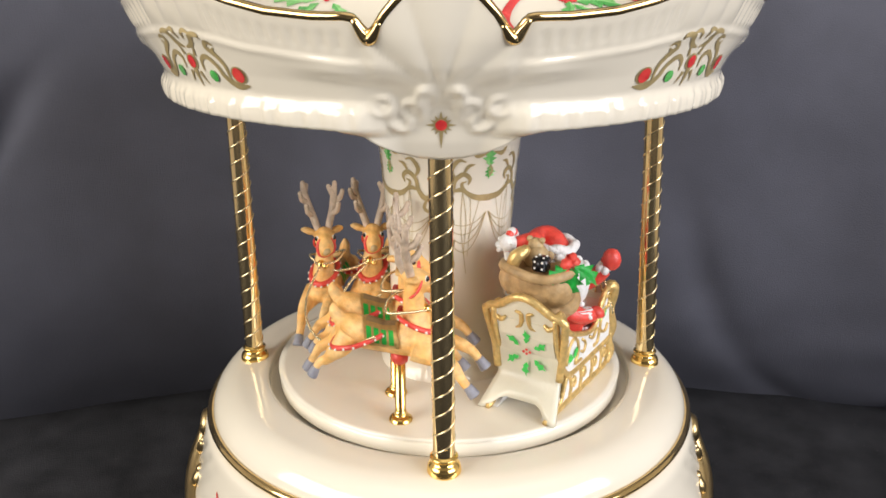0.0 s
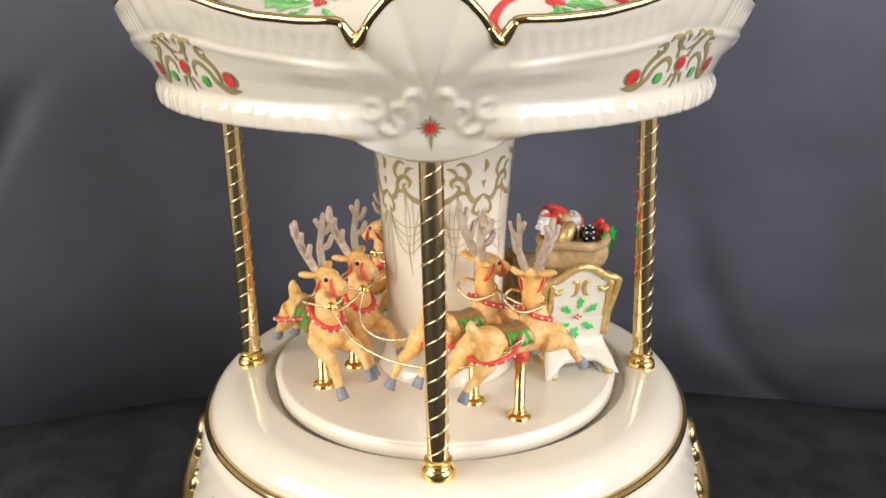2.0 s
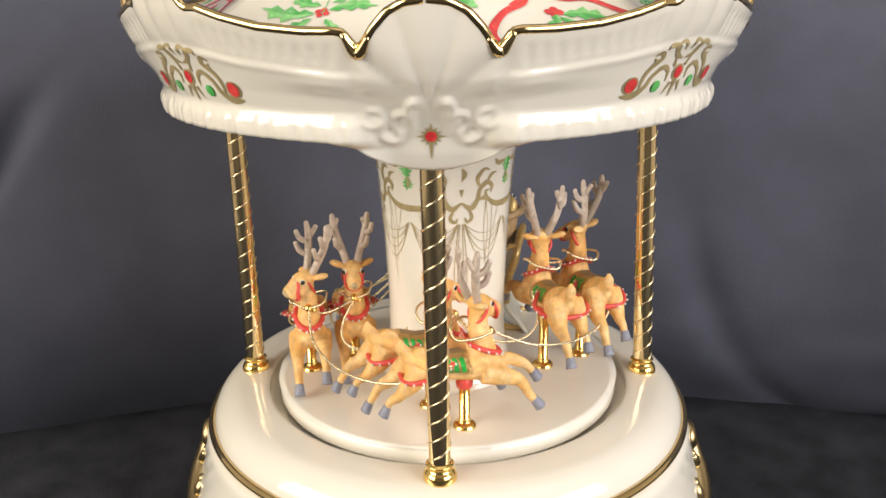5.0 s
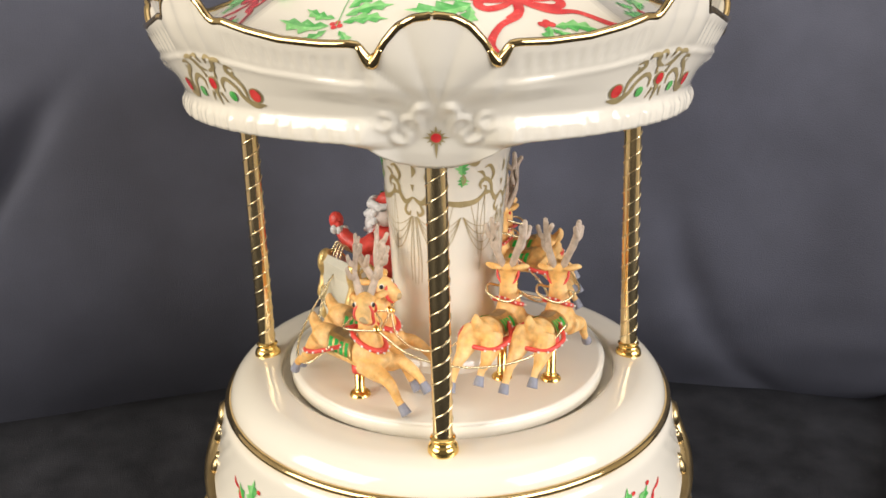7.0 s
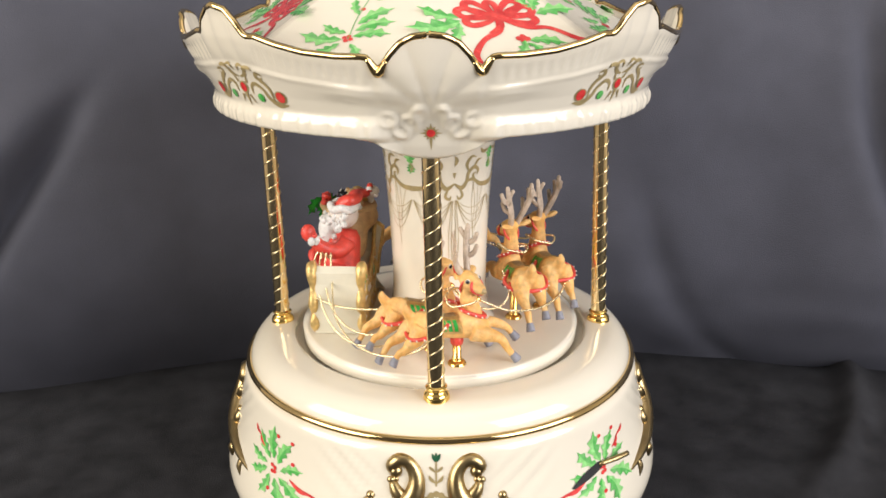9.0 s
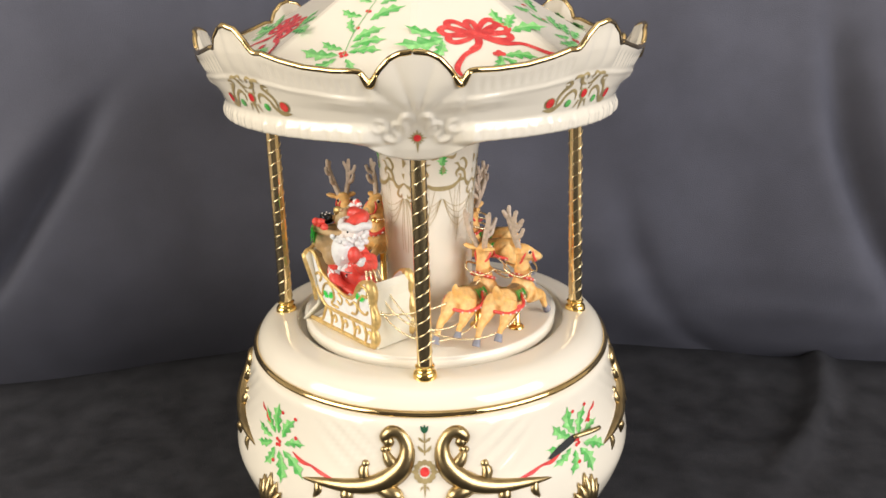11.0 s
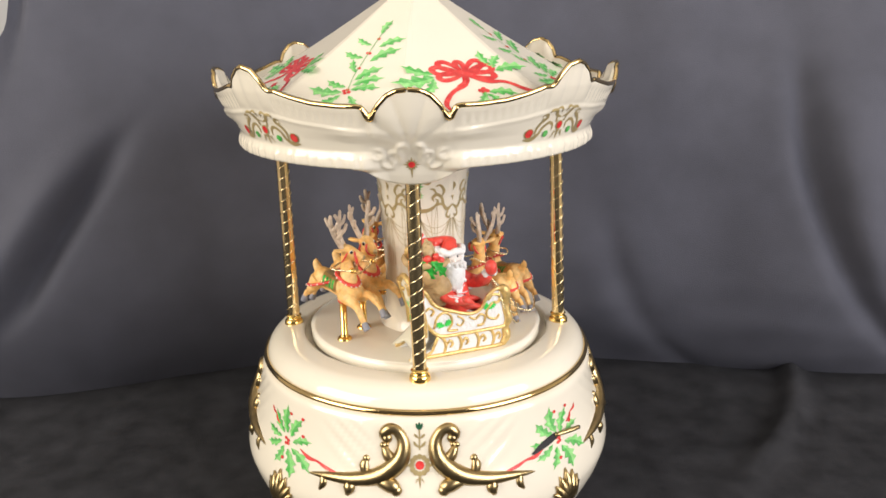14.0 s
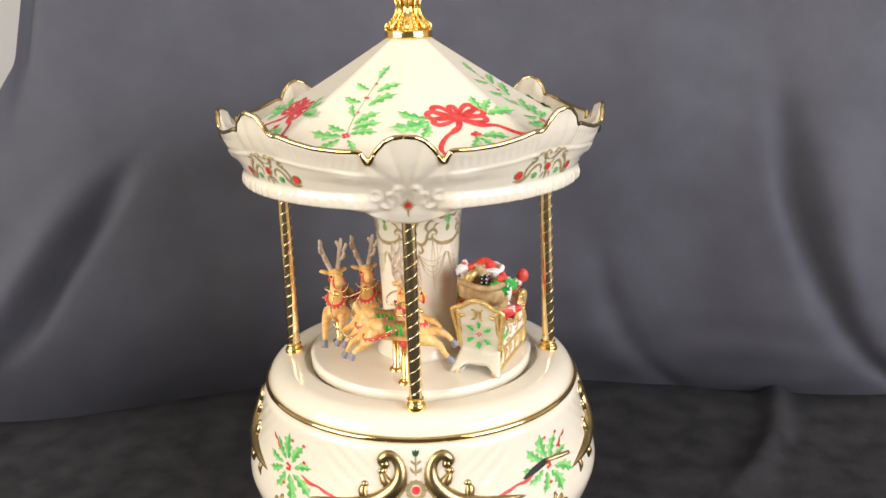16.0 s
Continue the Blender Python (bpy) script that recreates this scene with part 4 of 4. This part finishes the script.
    for ob in deer.children_recursive:      # the post holds the figure ahead of its middle
        if ob.name.split(".")[0] not in ("brass_post", "red_socket"):
            ob.data.transform(Matrix.Translation((-.0042, 0, -drop)))
    return deer


def spot(r, deg, z=None, heading=0.0):
    """A place on the turntable, in its own space, facing the way it turns."""
    p = polar(math.radians(deg), r, DISC_Z if z is None else z)
    return pose(*p, 0, 0, deg + heading)


riders = []     # (thing, its pose in the turntable's space)
DROPS = (0.0, 0.0062, 0.0112)
pairs = [((0.0490, -76.0, 10), (0.0343, -88.5, 24)), ((0.0460, -166.6, 7), (0.0325, -183.0, 23)), ((0.0485, 101.5, 5), (0.0340, 88.0, 18))]
FACING = ((40, -10), (26, 20), (-58, 0))
for drop, places, heads in zip(DROPS, pairs, FACING):
    for (r, deg, heading), facing in zip(places, heads):
        riders.append((build_deer(drop, facing), spot(r, deg, heading=heading)))

# ---- sleigh ----
sleigh = thing("toy_sleigh", "cream and white painted toy sleigh with gold scrolled edges and holly", "sleigh")
SIDE = [(-.0240, .0340), (-.0205, .0345), (-.0178, .0315), (-.0155, .0275), (-.0115, .0245), (-.0050, .0220), (.0010, .0200), (.0060, .0198), (.0095, .0220), (.0120, .0265), (.0160, .0298), (.0205, .0302), (.0228, .0280),
        (.0222, .0225), (.0235, .0170), (.0238, .0130), (.0215, .0105), (.0100, .0102), (-.0080, .0102), (-.0130, .0112), (-.0170, .0150), (-.0205, .0215), (-.0232, .0285)]


def plate(bm, outline, y0, y1, mat=0):
    A = [bm.verts.new((x, y0, z)) for x, z in outline]
    B = [bm.verts.new((x, y1, z)) for x, z in outline]
    faces = [bm.faces.new(A), bm.faces.new(B)]
    n = len(A)
    faces += [bm.faces.new((A[i], A[(i + 1) % n], B[(i + 1) % n], B[i])) for i in range(n)]
    for f in faces:
        f.material_index = mat


HALF = 0.0100
bm = bmesh.new()
inner = [(x * 0.96, z - (0.0035 if z > 0.0195 else 0)) for x, z in SIDE]
plate(bm, inner, -HALF + .0008, HALF - .0008)
hull = part("hull", bm, CREAM_PAINT, sleigh, "cream sleigh body", smooth=False)
bm = bmesh.new()
plate(bm, [(.0212, .0000), (.0228, .0005), (.0240, .0130), (.0230, .0225), (.0232, .0275), (.0210, .0300), (.0195, .0290), (.0200, .0120)], -HALF + .0002, HALF - .0002)
part("front_panel", bm, CREAM_PAINT, sleigh, "cream front dash", smooth=False)
for s in (-1, 1):
    y = s * HALF
    bm = bmesh.new()
    plate(bm, SIDE, y - s * .0006, y + s * .0004)
    side = part("side_panel", bm, WHITE_PAINT, sleigh, "white side panel", smooth=False)
    bm = bmesh.new()
    outline = [(x, y + s * .0004, z) for x, z in SIDE]
    tube(bm, outline + [outline[0]], .00095, 8, 3)
    yy = y + s * .0006
    for pts, r in (([(-.0195, .0240), (-.0170, .0255), (-.0150, .0235), (-.0165, .0215)], .0006), ([(-.0150, .0150), (-.0135, .0200), (-.0100, .0222), (-.0065, .0200), (-.0060, .0160), (-.0080, .0130), (-.0030, .0125)], .0006),
                   ([(-.0030, .0195), (.0000, .0170), (-.0015, .0145), (-.0035, .0155)], .0005), ([(.0125, .0250), (.0150, .0275), (.0185, .0265), (.0180, .0235), (.0155, .0235)], .0007),
                   ([(.0150, .0235), (.0120, .0200), (.0125, .0165), (.0165, .0150), (.0185, .0170)], .0006), ([(.0030, .0180), (.0060, .0165), (.0085, .0185), (.0110, .0170), (.0100, .0135), (.0070, .0130)], .0006)):
        tube(bm, [(x, yy, z) for x, z in pts], r, 6, 4)
    part("gold_scrollwork", bm, GOLD_PAINT, side, "raised gold scrolls")
    bm = bmesh.new()
    put = lambda u, v: Vector((u, yy + s * .0002, v))
    for u, v, a in ((-.0100, .0155, 150), (-.0096, .0155, 30), (.0135, .0205, 130), (.0135, .0205, 40)):
        holly_leaf(bm, put, u, v, math.radians(a), .0042, .0026, 0, 3)
    part("holly_spray", bm, GREEN_PAINT, side)
    # runner with its scroll supports
    bm = bmesh.new()
    tube(bm, [(-.0275, y, .0008), (-.0150, y, .0009), (.0050, y, .0009), (.0185, y, .0009), (.0228, y, .0030), (.0238, y, .0070), (.0222, y, .0105)], [.0009, .0010, .0010, .0010, .0011, .0010, .0009], 8, 4)
    tube(bm, [(-.0130, y, .0105), (-.0150, y, .0060), (-.0175, y, .0025), (-.0275, y, .0010)], [.0009, .0008, .0007, .0006], 8, 4)
    for x0 in (-.0090, -.0010, .0080, .0160):
        tube(bm, [(x0 - .0030, y, .0100), (x0 - .0010, y, .0085), (x0, y, .0050), (x0 - .0012, y, .0010)], [.0005, .0008, .0008, .0006], 7, 3)
        tube(bm, [(x0, y, .0050), (x0 + .0022, y, .0075), (x0 + .0034, y, .0055), (x0 + .0022, y, .0040)], [.0005, .0007, .0007, .0004], 7, 3)
    part("runner", bm, GOLD_PAINT, sleigh, "gold scrolled runner")
    bm = bmesh.new()
    plate(bm, [(-.0255, .0002), (.0205, .0002), (.0225, .0060), (.0205, .0104), (-.0125, .0104), (-.0160, .0045)], y - s * .0024, y - s * .0001)
    part("runner_board", bm, WHITE_PAINT, sleigh, "cream board behind the runner", smooth=False)
for s in (-1, 1):
    bm = bmesh.new()
    tube(bm, [(.0205, s * .0098, .0012), (.0226, s * .0100, .0050), (.0218, s * .0098, .0095), (.0234, s * .0100, .0140), (.0216, s * .0098, .0205), (.0222, s * .0102, .0260), (.0206, s * .0104, .0296), (.0180, s * .0102, .0298)],
         [.0016, .0022, .0017, .0022, .0018, .0023, .0024, .0012], 9, 4)
    part("gold_front_post", bm, GOLD_PAINT, sleigh, "scrolled gold front post")
# arched back panel, sweeping out to its feet
bm = bmesh.new()


def lean(z):
    return float(np.interp(z, [0, .004, .010, .020, .034, .040], [-.0285, -.0250, -.0195, -.0200, -.0238, -.0255]))


levels = np.linspace(0.0, 1.0, 18)
for off in (0, .0016):
    rows = []
    for t in levels:
        row = []
        for i in range(15):
            u = -1 + 2 * i / 14
            y = u * .0122
            topz = .0325 + .0068 * (math.cos(u * math.pi) * .5 + .5) ** 0.9 + .0012 * math.exp(-((abs(u) - .85) / .12) ** 2)
            botz = .0004 + .0040 * (1 - step(abs(u), .45, .9))
            z = botz + (topz - botz) * t
            row.append(bm.verts.new((lean(z) + off, y * float(np.interp(z, [0, .004, .010, .020, .032], [1.10, 1.0, .86, .95, 1.10])), z)))
        rows.append(row)
    for A, B in zip(rows, rows[1:]):
        for i in range(14):
            bm.faces.new((A[i], A[i + 1], B[i + 1], B[i]))
    if off == 0:
        outer_rows = rows
edge_a = [r[0] for r in outer_rows] + outer_rows[-1][1:] + [r[-1] for r in reversed(outer_rows[:-1])] + list(reversed(outer_rows[0][1:-1]))
edge_b = [r[0] for r in rows] + rows[-1][1:] + [r[-1] for r in reversed(rows[:-1])] + list(reversed(rows[0][1:-1]))
for i in range(len(edge_a)):
    j = (i + 1) % len(edge_a)
    bm.faces.new((edge_a[i], edge_a[j], edge_b[j], edge_b[i]))
trim_line = [Vector(v.co) for v in [r[0] for r in outer_rows][6:] + outer_rows[-1][1:] + [r[-1] for r in reversed(outer_rows[6:-1])]]
back = part("back_panel", bm, CREAM_PAINT, sleigh, "arched cream back panel with holly")
bm = bmesh.new()
tube(bm, trim_line, .0013, 8, 1)
for s in (-1, 1):
    tube(bm, [(lean(.031) - .0006, s * .0100, .0310), (lean(.030) - .0006, s * .0080, .0298), (lean(.031) - .0006, s * .0065, .0312)], [.0004, .0009, .0004], 6, 3)
    tube(bm, [(lean(.033) - .0005, s * .0030, .0338), (lean(.031) - .0006, s * .0012, .0330), (lean(.028) - .0006, s * .0016, .0290), (lean(.027) - .0006, s * .0034, .0280)], [.0004, .0008, .0007, .0003], 6, 3)
part("gold_trim", bm, GOLD_PAINT, back, "gold moulded trim")
bm = bmesh.new()
put = lambda u, v: Vector((lean(v) - .0012, u, v))
for i, a in enumerate((90, 35, 145, -35, 215, 270)):
    a = math.radians(a)
    holly_leaf(bm, put, .0032 * math.cos(a), .0195 + .0034 * math.sin(a), a, .0048, .0019, 0, 2)
part("holly_spray", bm, GREEN_PAINT, back)
bm = bmesh.new()
for u, v in ((0, .0205), (.001, .0197), (-.0011, .0198), (0, .0191)):
    disc_print(bm, lambda a, b: Vector((lean(b) - .0013, a, b)), u, v, .0005, n=8)
part("berry_cluster", bm, RED_PAINT, back)
SLEIGH_POSE = spot(0.0412, 0.0)
riders.append((sleigh, SLEIGH_POSE))

# ---- sack of toys ----
sack = thing("toy_sack", "brown sack of toys with holly and a red bow", "sack")
bm = bmesh.new()
tube(bm, [(-.0105, 0, .0210), (-.0105, 0, .0260), (-.0120, 0, .0340), (-.0140, 0, .0390), (-.0145, 0, .0430)], [.0070, .0082, .0088, .0096, .0092], 18, 5)
ball(bm, (-.0150, .0070, .0385), .0064)
ball(bm, (-.0155, -.0062, .0380), .0066)
ball(bm, (-.0100, -.0060, .0320), .0060)
bag = part("bag", bm, SACK_CLOTH, sack, "lumpy brown cloth bag")
remeshed(bag, 0.0008, 4)
bm = bmesh.new()
tube(bm, [(-.0150 + .0098 * math.cos(a), .0112 * math.sin(a), .0432 + .0006 * math.sin(3 * a)) for a in (2 * math.pi * i / 30 for i in range(30))], .0016, 8, 1, closed=True)
part("rolled_hem", bm, SACK_CLOTH, bag)
bm = bmesh.new()
ball(bm, (-.0135, .0020, .0455), .0042)
ball(bm, (-.0130, .0024, .0488), .0026)
for s in (-1, 1):
    ball(bm, (-.0130, .0024 + s * .0021, .0508), .0010)
    ball(bm, (-.0105, .0024 + s * .0036, .0455), .0016)
ball(bm, (-.0106, .0024, .0482), .0011)
part("teddy_bear", bm, TAN_PAINT, sack, "small tan teddy bear")
bm = bmesh.new()
box(bm, (-.0222, -.0052, .0440), (-.0178, -.0008, .0484))
bmesh.ops.bevel(bm, geom=bm.edges[:], offset=.0005, segments=2, affect="EDGES")
block = part("toy_block", bm, BLACK_PAINT, sack, "black toy block with white dots")
bm = bmesh.new()
for y in (-.0042, -.0018):
    for z in (.0440, .0460):
        ball(bm, (-.0222, y, z + .0012), .0004, seg=6, rings=4)
        ball(bm, (-.0212 + (z - .044) * 1.2, y, .0484), .0004, seg=6, rings=4)
part("dot_pattern", bm, WHITE_DOT, block)
bm = bmesh.new()
for i in range(5):
    a = math.radians(72 * i)
    tube(bm, [(-.0150 + .001 * math.cos(a), -.0085, .0450 + .001 * math.sin(a)), (-.0150 + .0034 * math.cos(a), -.0100, .0453 + .0024 * math.sin(a)), (-.0150 + .0052 * math.cos(a + .2), -.0096, .0450 + .0032 * math.sin(a + .2))], [.0008, .0019, .0009], 7, 3)
ball(bm, (-.0150, -.0104, .0450), .0014)
part("red_bow", bm, RED_PAINT, sack, "red bow tied to the sack")
bm = bmesh.new()
for a, ln in ((195, .0075), (262, .0090), (325, .0085)):
    ang = math.radians(a)
    put = lambda u, v: Vector((-.0175 + .72 * u, -.0118 - .70 * u, .0465 + v - 22 * u * u))
    holly_leaf(bm, put, .001 * math.cos(ang), .001 * math.sin(ang), ang, ln, ln * .6, 0, 3)
bmesh.ops.solidify(bm, geom=bm.faces[:], thickness=.0007)
part("holly_spray", bm, GREEN_PAINT, sack, "bright green holly leaves")
bm = bmesh.new()
cane = [(-.0170, .0095, .0400), (-.0170, .0098, .0470), (-.0165, .0100, .0510), (-.0140, .0100, .0525), (-.0120, .0100, .0505)]
tube(bm, cane, .0013, 8, 4)
for i, f in enumerate(bm.faces):
    f.material_index = (i // 16) % 2
part("candy_cane", bm, [RED_PAINT, WHITE_PAINT], sack, "red and white striped candy cane")
bm = bmesh.new()
tube(bm, [(-.0205, .0065, .0430), (-.0215, .0050, .0470), (-.0190, .0030, .0490), (-.0170, .0050, .0480)], [.0018, .0022, .0018, .0010], 8, 4)
part("gold_trinket", bm, GOLD_PAINT, sack)
for ob in sack.children_recursive:
    ob.data.transform(Matrix.Translation((.0005, 0, .0026)))
riders.append((sack, SLEIGH_POSE))

# ---- bearded figure in red: one plain mesh ----
bm = bmesh.new()
R_, W_, F_, K_, G_ = range(5)
tube(bm, [(-.0010, -.0005, .0180), (.0000, -.0005, .0235), (-.0008, -.0005, .0300), (-.0025, -.0005, .0365), (-.0035, -.0005, .0400)], [.0076, .0082, .0078, .0066, .0040], 18, 4, R_)
tube(bm, [(.0010, -.0035, .0230), (.0070, -.0042, .0240), (.0110, -.0042, .0215)], [.0040, .0036, .0030], 12, 3, R_)
tube(bm, [(.0010, .0035, .0230), (.0070, .0042, .0240), (.0110, .0042, .0215)], [.0040, .0036, .0030], 12, 3, R_)
tube(bm, [(-.0020, -.0060, .0350), (.0020, -.0084, .0310), (.0065, -.0070, .0290), (.0095, -.0050, .0290)], [.0038, .0036, .0030, .0025], 12, 4, R_)
tube(bm, [(-.0020, .0060, .0360), (.0040, .0092, .0338), (.0105, .0092, .0362), (.0138, .0086, .0396)], [.0036, .0034, .0030, .0026], 12, 4, R_)
ball(bm, (.0110, -.0042, .0290), .0028, R_)
ball(bm, (.0160, .0082, .0432), .0032, R_, scale=(1, .85, 1.2))
ball(bm, (.0140, .0098, .0422), .0014, R_)


def curls(c, n, spread, r, mat=W_):
    for i in range(n):
        p = [c[k] + random.uniform(-1, 1) * spread[k] for k in range(3)]
        ball(bm, p, r * random.uniform(.7, 1.15), mat, 7, 5)


curls((.0140, .0086, .0398), 14, (.0018, .0024, .0010), .0015)
curls((.0078, -.0062, .0290), 12, (.0012, .0022, .0022), .0013)
curls((.0042, .0000, .0270), 26, (.0022, .0012, .0062), .0013)
curls((.0020, -.0005, .0200), 30, (.0060, .0078, .0012), .0014)
ball(bm, (-.0020, -.0005, .0465), .0062, F_, 14, 10)
ball(bm, (.0042, -.0005, .0462), .0013, F_)
for s in (-1, 1):
    ball(bm, (.0030, -.0005 + s * .0022, .0484), .0006, K_, 6, 5)
    ball(bm, (.0032, -.0005 + s * .0024, .0452), .0016, F_)
tube(bm, [(.0020, -.0005, .0445), (.0040, -.0005, .0405), (.0048, -.0005, .0355), (.0042, -.0005, .0320)], [.0050, .0056, .0042, .0014], 14, 4, W_)
curls((.0040, -.0005, .0390), 95, (.0036, .0050, .0075), .0014)
curls((-.0010, -.0062, .0450), 18, (.0032, .0010, .0046), .0014)
curls((-.0010, .0052, .0450), 18, (.0032, .0010, .0046), .0014)
for i in range(46):
    a = 2 * math.pi * i / 46
    ball(bm, (-.0024 + .0060 * math.cos(a), -.0005 + .0062 * math.sin(a), .0505 + .0005 * math.sin(5 * a)), .0018, W_, 7, 5)
tube(bm, [(-.0022, -.0005, .0492), (-.0034, .0000, .0518), (-.0066, .0020, .0532), (-.0100, .0050, .0536), (-.0128, .0078, .0532), (-.0142, .0092, .0530)], [.0050, .0037, .0027, .0023, .0019, .0013], 14, 4, R_)
ball(bm, (-.0158, .0104, .0532), .0030, W_, 12, 8)
curls((-.0158, .0104, .0532), 30, (.0022, .0022, .0022), .0010)
for z in (.0300, .0335):
    ball(bm, (.0068, -.0005, z), .0007, K_, 6, 5)
for v in bm.verts:      # the upper body turns outwards; the tail of the hat stays over the sack
    x, y, z = v.co
    reach = math.hypot(x + .002, y)
    hat = step(x, -.0095, -.0045) if z > .0495 else 1
    pale = v.link_faces[0].material_index in (W_, F_, K_)
    head = (1 if pale and z > .0315 else step(z, .036, .042)) * (1 - step(reach, .0120, .0140)) * hat
    a = -math.radians(64 * step(z, .020, .030) * hat + 30 * head)
    v.co = (-.002 + (x + .002) * math.cos(a) - y * math.sin(a), (x + .002) * math.sin(a) + y * math.cos(a), z - .0014)
santa = part("bearded_figurine", bm, [RED_PAINT, WHITE_PAINT, SKIN_PAINT, BLACK_PAINT, GOLD_PAINT])
tagged(santa, "painted figurine in red coat and white beard seated in sleigh", "figurine")
riders.append((santa, SLEIGH_POSE))


# ---- gold rein cords, in the turntable's own space ----
def world_of(m, p):
    return m @ Vector(p)


def cord(points, label="thin twisted gold cord used as a rein"):
    bm = bmesh.new()
    path = catmull([tuple(p) for p in points], 14)
    tube(bm, [tuple(p) for p in path], .00036, 6, 1)
    for i in range(0, len(path) - 1):
        ball(bm, path[i], .00050, seg=6, rings=4)
    ob = part("rein_cord", bm, WIRE)
    tagged(ob, label, "cord", "gold rein cords")
    riders.append((ob, Matrix.Identity(4)))


def hang(a, b, sag, out=0.0, n=5):
    a, b = Vector(a), Vector(b)
    pts = []
    for i in range(n + 1):
        t = i / n
        p = a.lerp(b, t)
        bulge = 4 * t * (1 - t)
        radial = Vector((p.x, p.y, 0)).normalized()
        pts.append(p + radial * out * bulge - Vector((0, 0, sag * bulge)))
    return pts


D = [m @ Matrix.Translation((0, 0, -DROPS[i // 2])) for i, (_, m) in enumerate(riders[:6])]
CHIN, FLANK_L, FLANK_R = (.0086, 0, .0374), (-.006, .0075, .031), (-.006, -.0075, .031)
for lead, tail in ((1, 3), (3, 5), (0, 2), (2, 4)):
    ahead, behind = (lead, tail)
    cord(hang(world_of(D[ahead], FLANK_R if ahead % 2 == 0 else FLANK_L), world_of(D[behind], CHIN), .009, .012))
for a, b in ((0, 1), (2, 3), (4, 5)):
    cord(hang(world_of(D[a], CHIN), world_of(D[b], CHIN), .003, .002))
HAND = (.0120, -.0035, .0300)
for k, (deer_i, place, sag, out) in enumerate(((4, FLANK_R, .016, .014), (5, FLANK_R, .013, .008), (4, FLANK_L, .017, .010), (5, CHIN, .006, .010))):
    hand = world_of(SLEIGH_POSE, (HAND[0] + .0006 * k, HAND[1] - .0012 * k, HAND[2] + .0004 * k))
    loop = world_of(SLEIGH_POSE, (.0215, -.002 - .003 * k, .0250 - .002 * k))
    cord([hand, world_of(SLEIGH_POSE, (.0165, -.003 - .002 * k, .0335)), loop] + hang(loop, world_of(D[deer_i], place), sag, out)[1:])
for i in range(6):       # a loop of cord at every neck
    cord([world_of(D[i], p) for p in ((.0086, .001, .0378), (.0063, .0050, .0385), (.0014, .0064, .0404), (-.0032, .004, .0390), (-.0032, -.003, .0372), (.0022, -.0062, .0385), (.0086, -.001, .0376))])


# ---- motion ----
def turn(t):
    return 59.5 + 23.1 * t


def motions():
    times = [0.25 * i for i in range(65)]
    walk(turntable, [(t, pose(0, 0, DISC_Z, 0, 0, turn(t))) for t in times])
    for ob, m in riders:
        walk(ob, [(t, pose(0, 0, 0, 0, 0, turn(t)) @ m) for t in times])


motions()
